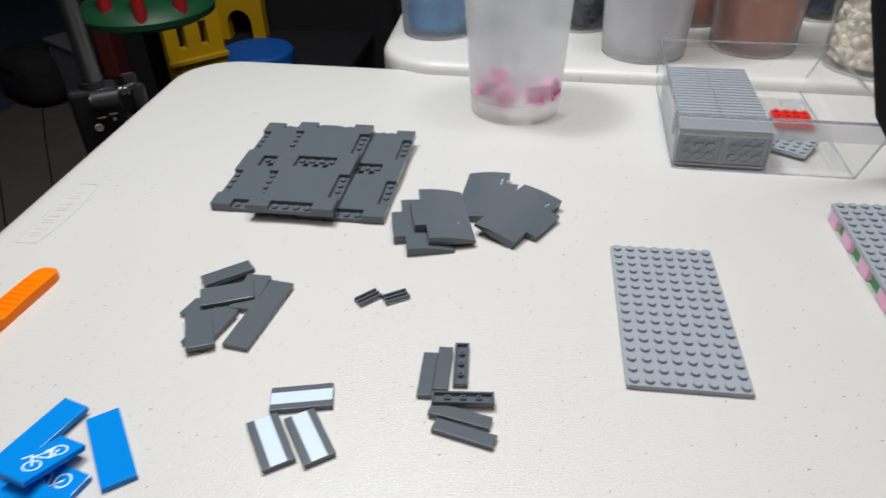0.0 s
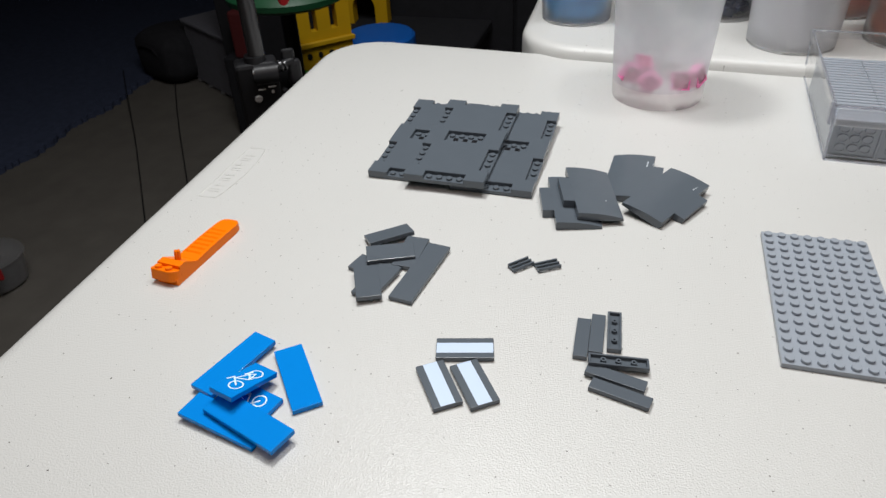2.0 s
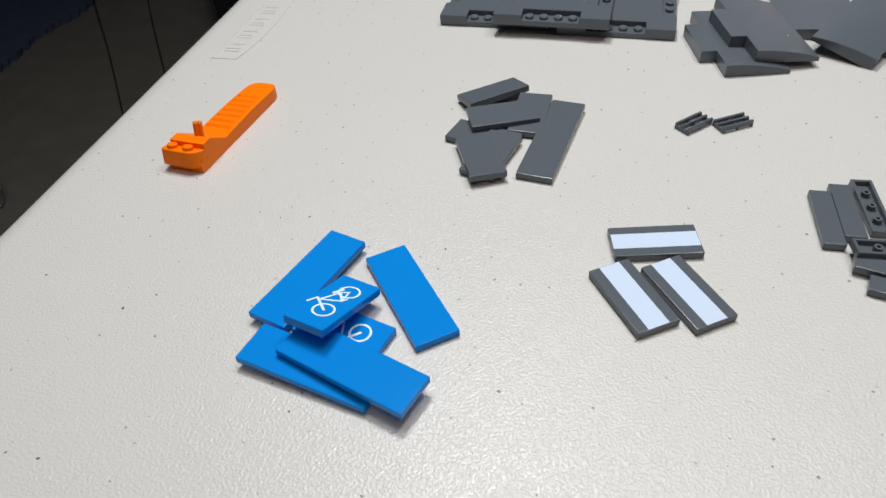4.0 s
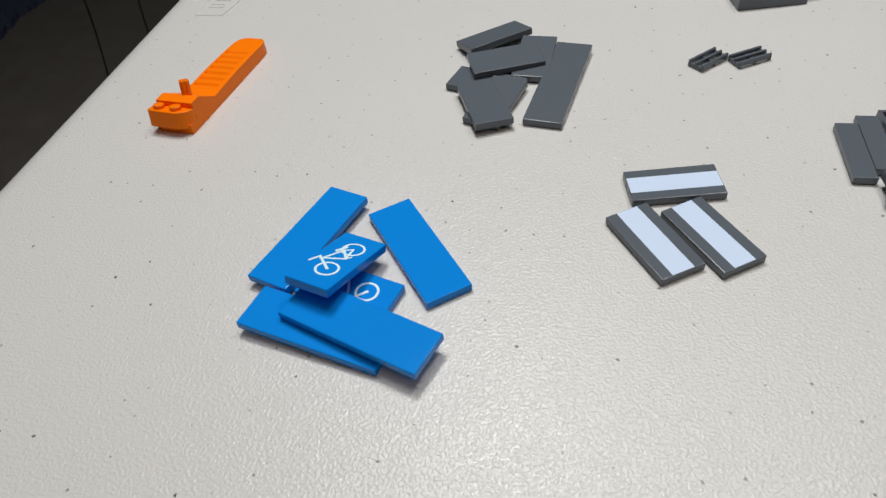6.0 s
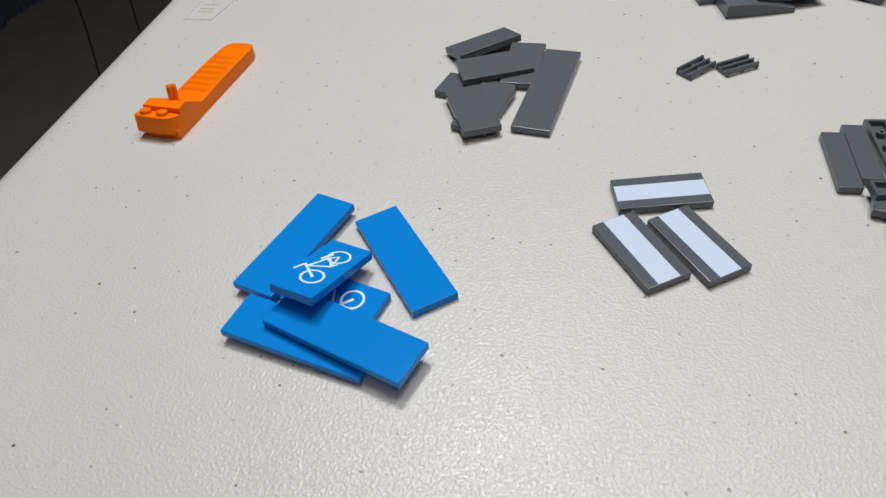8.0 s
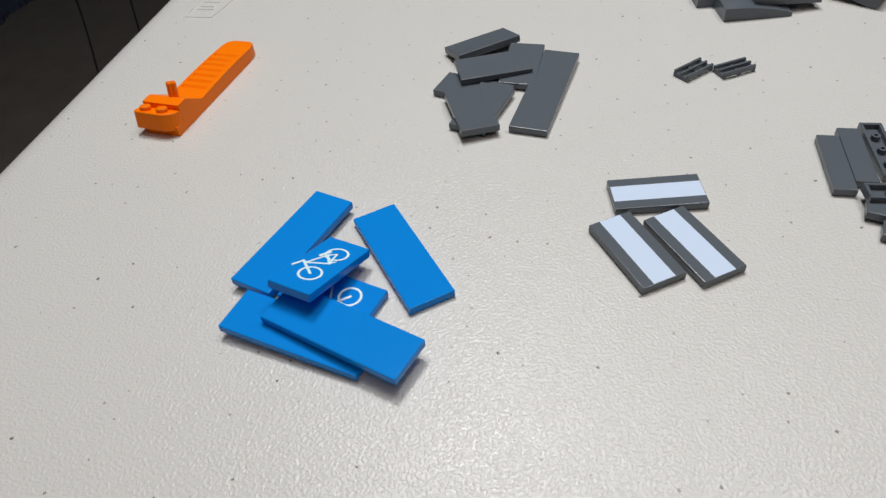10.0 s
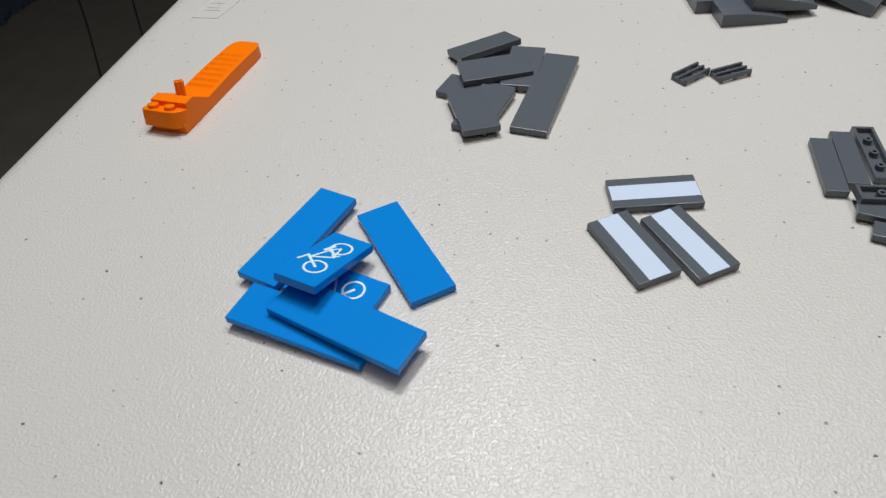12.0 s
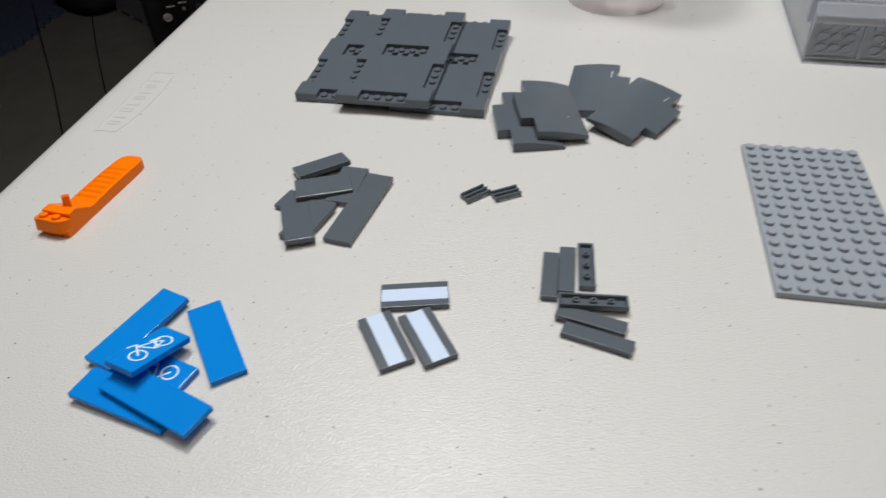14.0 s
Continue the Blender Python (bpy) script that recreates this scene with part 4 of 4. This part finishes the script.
def toy_castle():
    c = thing("toy_castle", None, None, "yellow toy castle wall with windows and an arch", "toy castle")
    m = lay((-868, 1150, -335), (-768, 1252, -335)) @ Matrix.Diagonal((0.87, 1, 1, 1))
    bm = bmesh.new()
    # wall pierced by two windows, with battlements
    add_box(bm, 0, 0, 0, 150, 26, 95)
    part("wall", bm, YELLOW, c, m=m)
    for x0, x1 in ((0, 34), (54, 92), (112, 150)):
        bm = bmesh.new()
        add_box(bm, x0, 0.2, 95, x1, 25.8, 150)
        part("pillar", bm, YELLOW, c, m=m)
    bm = bmesh.new()
    add_box(bm, 0, 0, 150, 150, 26, 165)
    part("lintel", bm, YELLOW, c, m=m)
    for x0 in (0, 62, 124):
        bm = bmesh.new()
        add_box(bm, x0, 0.2, 165, x0 + 26, 25.8, 183)
        part("merlon", bm, YELLOW, c, m=m)
    bm = bmesh.new()
    add_box(bm, -6, -10, 62, 156, 0, 74, 2)
    part("ledge", bm, YELLOW, c, m=m)
    # no openings are cut; black discs paint in the shade of the holes
    for x in (12, 44, 76, 108):
        bm = bmesh.new()
        tube(bm, [(x + 8, -0.5, 40), (x + 8, -3, 40)], 7, 14)
        part("peg_hole_shade", bm, BLACK, c, "black disc for the shade in a round hole", m=m)
    m2 = lay((-933, 1556, -335), (-800, 1570, -335)) @ Matrix.Scale(1.45, 4)
    bm = bmesh.new()
    n = 12
    outer = [(0, 0), (0, 190), (92, 190), (92, 0), (68, 0)]
    arch = [(46 + 22 * math.cos(math.pi * k / n), 30 + 24 * math.sin(math.pi * k / n)) for k in range(n + 1)]
    prism(bm, outer + arch + [(24, 0)], -14, 14)
    part("arch", bm, YELLOW, c, "yellow arch", m=m2 @ pose(0, 0, 0, 90, 0, 0))


toy_castle()
bm = bmesh.new()
lathe(bm, [(0, -335), (90, -335), (92, -330), (90, -300), (84, -294), (0, -292)], 48)
thing("toy_disc", bm, TOY_BLUE, "round blue toy base on the black chest", "toy", m=Matrix.Translation((-0.747, 1.35, 0)), smooth=True)


def toy_carousel():
    c = thing("toy_carousel", None, None, "dark green round toy roof with red pegs on a black post", "toy", "", Matrix.Translation((-0.759, 0.931, 0.083)) @ Matrix.Scale(0.87, 4))
    bm = bmesh.new()
    lathe(bm, [(0, -205), (112, -205), (135, -194), (137, -182), (124, -166), (92, -156), (0, -150)], 56)
    part("roof", bm, TOY_GREEN, c, smooth=True)
    bm = bmesh.new()
    add_cyl(bm, -40, 55, -945, -203, 18, 18, n=20)
    part("post", bm, BLACK, c, "dark post", smooth=True)
    bm = bmesh.new()
    lathe(bm, [(0, -946), (90, -946), (92, -938), (84, -930), (0, -926)], 40)
    part("foot", bm, BLACK, c, "round black foot", Matrix.Translation((-0.04, 0.055, 0)), smooth=True)
    for x, y, h in ((-28, -100, 110), (48, -112, 110), (104, -58, 110)):
        bm = bmesh.new()
        add_cyl(bm, x, y, -180, -172 + h, 13, 12, n=18)
        part("peg", bm, PEG_RED, c, "red round peg", smooth=True)


toy_carousel()
bm = bmesh.new()
add_box(bm, -862, 1085, -335, -780, 1140, -318, 4, 2)
thing("toy_plate", bm, mat("bright_green_plastic", (0.03, 0.38, 0.03), rough=0.4), "bright green toy plate on the black chest", "toy")


# made-up black block that stands in for the unlit space behind the tables
def cabinet():
    c = thing("cabinet", None, None, "made-up low black cabinet filling the dark behind the tables", "cabinet", "", Matrix.Translation((-1.42, 1.66, -0.74)))
    bm = bmesh.new()
    add_box(bm, 0, 0, 0, 2420, 420, 720, 4)
    part("dark_filler_body", bm, FLAT_BLACK, c)
    for k in range(5):
        bm = bmesh.new()
        add_box(bm, 8 + k * 481, -18, 20, 481 + k * 481, -0.5, 700, 3)
        part("dark_filler_front", bm, FLAT_BLACK, c)


cabinet()


# ---- things on the floor ----
def storage_crate():
    c = thing("storage_crate", None, None, "dark grey plastic storage crate on small feet in the dim room", "crate", "", lay((-1795, 1985, -740), (-1520, 1810, -740)))
    skin = mat("charcoal_crate_plastic", (0.17, 0.17, 0.2), rough=0.6, spec=0.3, var=0.2)
    bm = bmesh.new()
    loft(bm, [(0, -8, 330, 14, 40), (0.5, -12, 334, 12, 230), (150, -12, 334, 12, 230), (150.5, -8, 330, 14, 40)])
    part("crate_body", bm, skin, c)
    bm = bmesh.new()
    add_box(bm, -18, -8, 230.5, 340, 158, 246, 5, 2)
    part("lid", bm, skin, c)
    for x in (12, 108, 204, 300):
        bm = bmesh.new()
        lathe(bm, [(0, 0), (10, 0.5), (13, 6), (11, 12), (0, 13)], 16)
        part("foot", bm, LEG_GREY, c, "pale grey round foot", m=Matrix.Translation((x * MM, 8 * MM, 0)), smooth=True)


storage_crate()


def floor_bag():
    b = thing("bag", None, None, "slumped black bag on the floor beside the crate", "bag")
    bm = bmesh.new()
    bmesh.ops.create_uvsphere(bm, u_segments=40, v_segments=20, radius=1.0)
    for v in bm.verts:
        q = v.co.copy()
        e = [math.copysign(abs(k) ** 0.55, k) for k in q]
        crease = 1 + 0.06 * noise.noise(q * 2.4)
        v.co = Vector((e[0] * 0.135 * crease, e[1] * 0.12 * crease, 0.1 + e[2] * 0.1 * (crease if q.z > -0.3 else 1)))
    part("bag_body", bm, mat("black_cloth", (0.026, 0.026, 0.03), rough=0.95, spec=0.1, var=0.3, bump=0.002, bump_scale=200), b, smooth=True)
    bm = bmesh.new()
    tube(bm, [(-60, -112, 120), (-45, -121, 150), (0, -124, 158), (45, -121, 150), (60, -112, 120)], 6, 10)
    part("handle", bm, FLAT_BLACK, b, smooth=True)
    b.matrix_world = pose(-1.90, 2.03, -0.7405, 0, 0, -22)


floor_bag()
for pts in ([(-1000, 560, -736), (-1270, 902, -736), (-1364, 1020, -736), (-1645, 1377, -736), (-1767, 1526, -736), (-1926, 1717, -720), (-2140, 1980, -719)],
            [(-900, 640, -736), (-1268, 1100, -736), (-1368, 1237, -736), (-1635, 1597, -736), (-1792, 1822, -736), (-1930, 2020, -736), (-1960, 2300, -736)]):
    bm = bmesh.new()
    ks = np.linspace(0, len(pts) - 1, 60)
    kern = np.ones(13) / 13
    cols = [np.interp(ks, range(len(pts)), [p[c] for p in pts]) for c in range(3)]
    cols = [np.r_[c[:6], np.convolve(c, kern, "valid"), c[-6:]] for c in cols]
    tube(bm, list(zip(*[[float(q) for q in c] for c in cols])), 2.1, 8)
    thing("cable", bm, BLACK, "thin black cable trailing across the floor", "cable", "cables on the floor", smooth=True)


def clear_tub():
    t = thing("clear_box", None, None, "clear oval plastic box with a red latch on the floor", "box", "", pose(-1.575, 0.68, -0.74, 0, 0, 30))
    oval = Matrix.Diagonal((1.0, 0.78, 1.0, 1))
    bm = bmesh.new()
    lathe(bm, [(0, 0), (78, 0), (94, 8), (104, 78), (103, 78), (92, 10), (76, 3), (0, 3)], 64)
    part("box_body", bm, BAND, t, m=oval, smooth=True)
    bm = bmesh.new()
    lathe(bm, [(101, 78.2), (109, 78.2), (110, 80), (109, 83), (106, 84), (60, 86), (2, 86.5), (2, 85), (60, 84.5), (101, 81), (101, 78.2)], 64)
    part("lid", bm, BAND, t, "hazy clear lid", m=oval, smooth=True)
    bm = bmesh.new()
    add_box(bm, 52, -90, 62, 82, -78, 90, 4, 2)
    part("latch", bm, PEG_RED, t, "red latch")


clear_tub()


def toy_box():
    t = thing("toy_box", None, None, "tall black box with a dark red upper half on the floor", "box")
    bm = bmesh.new()
    add_box(bm, -1368, 1560, -740, -1262, 1632, -470, 6, 2)
    part("box_body", bm, FLAT_BLACK, t)
    bm = bmesh.new()
    add_box(bm, -1324, 1562, -469.5, -1272, 1630, -325, 8, 2)
    part("box_top", bm, mat("dark_red_plastic", (0.075, 0.005, 0.006), rough=0.7, var=0.15), t, "dark red upper half")


toy_box()
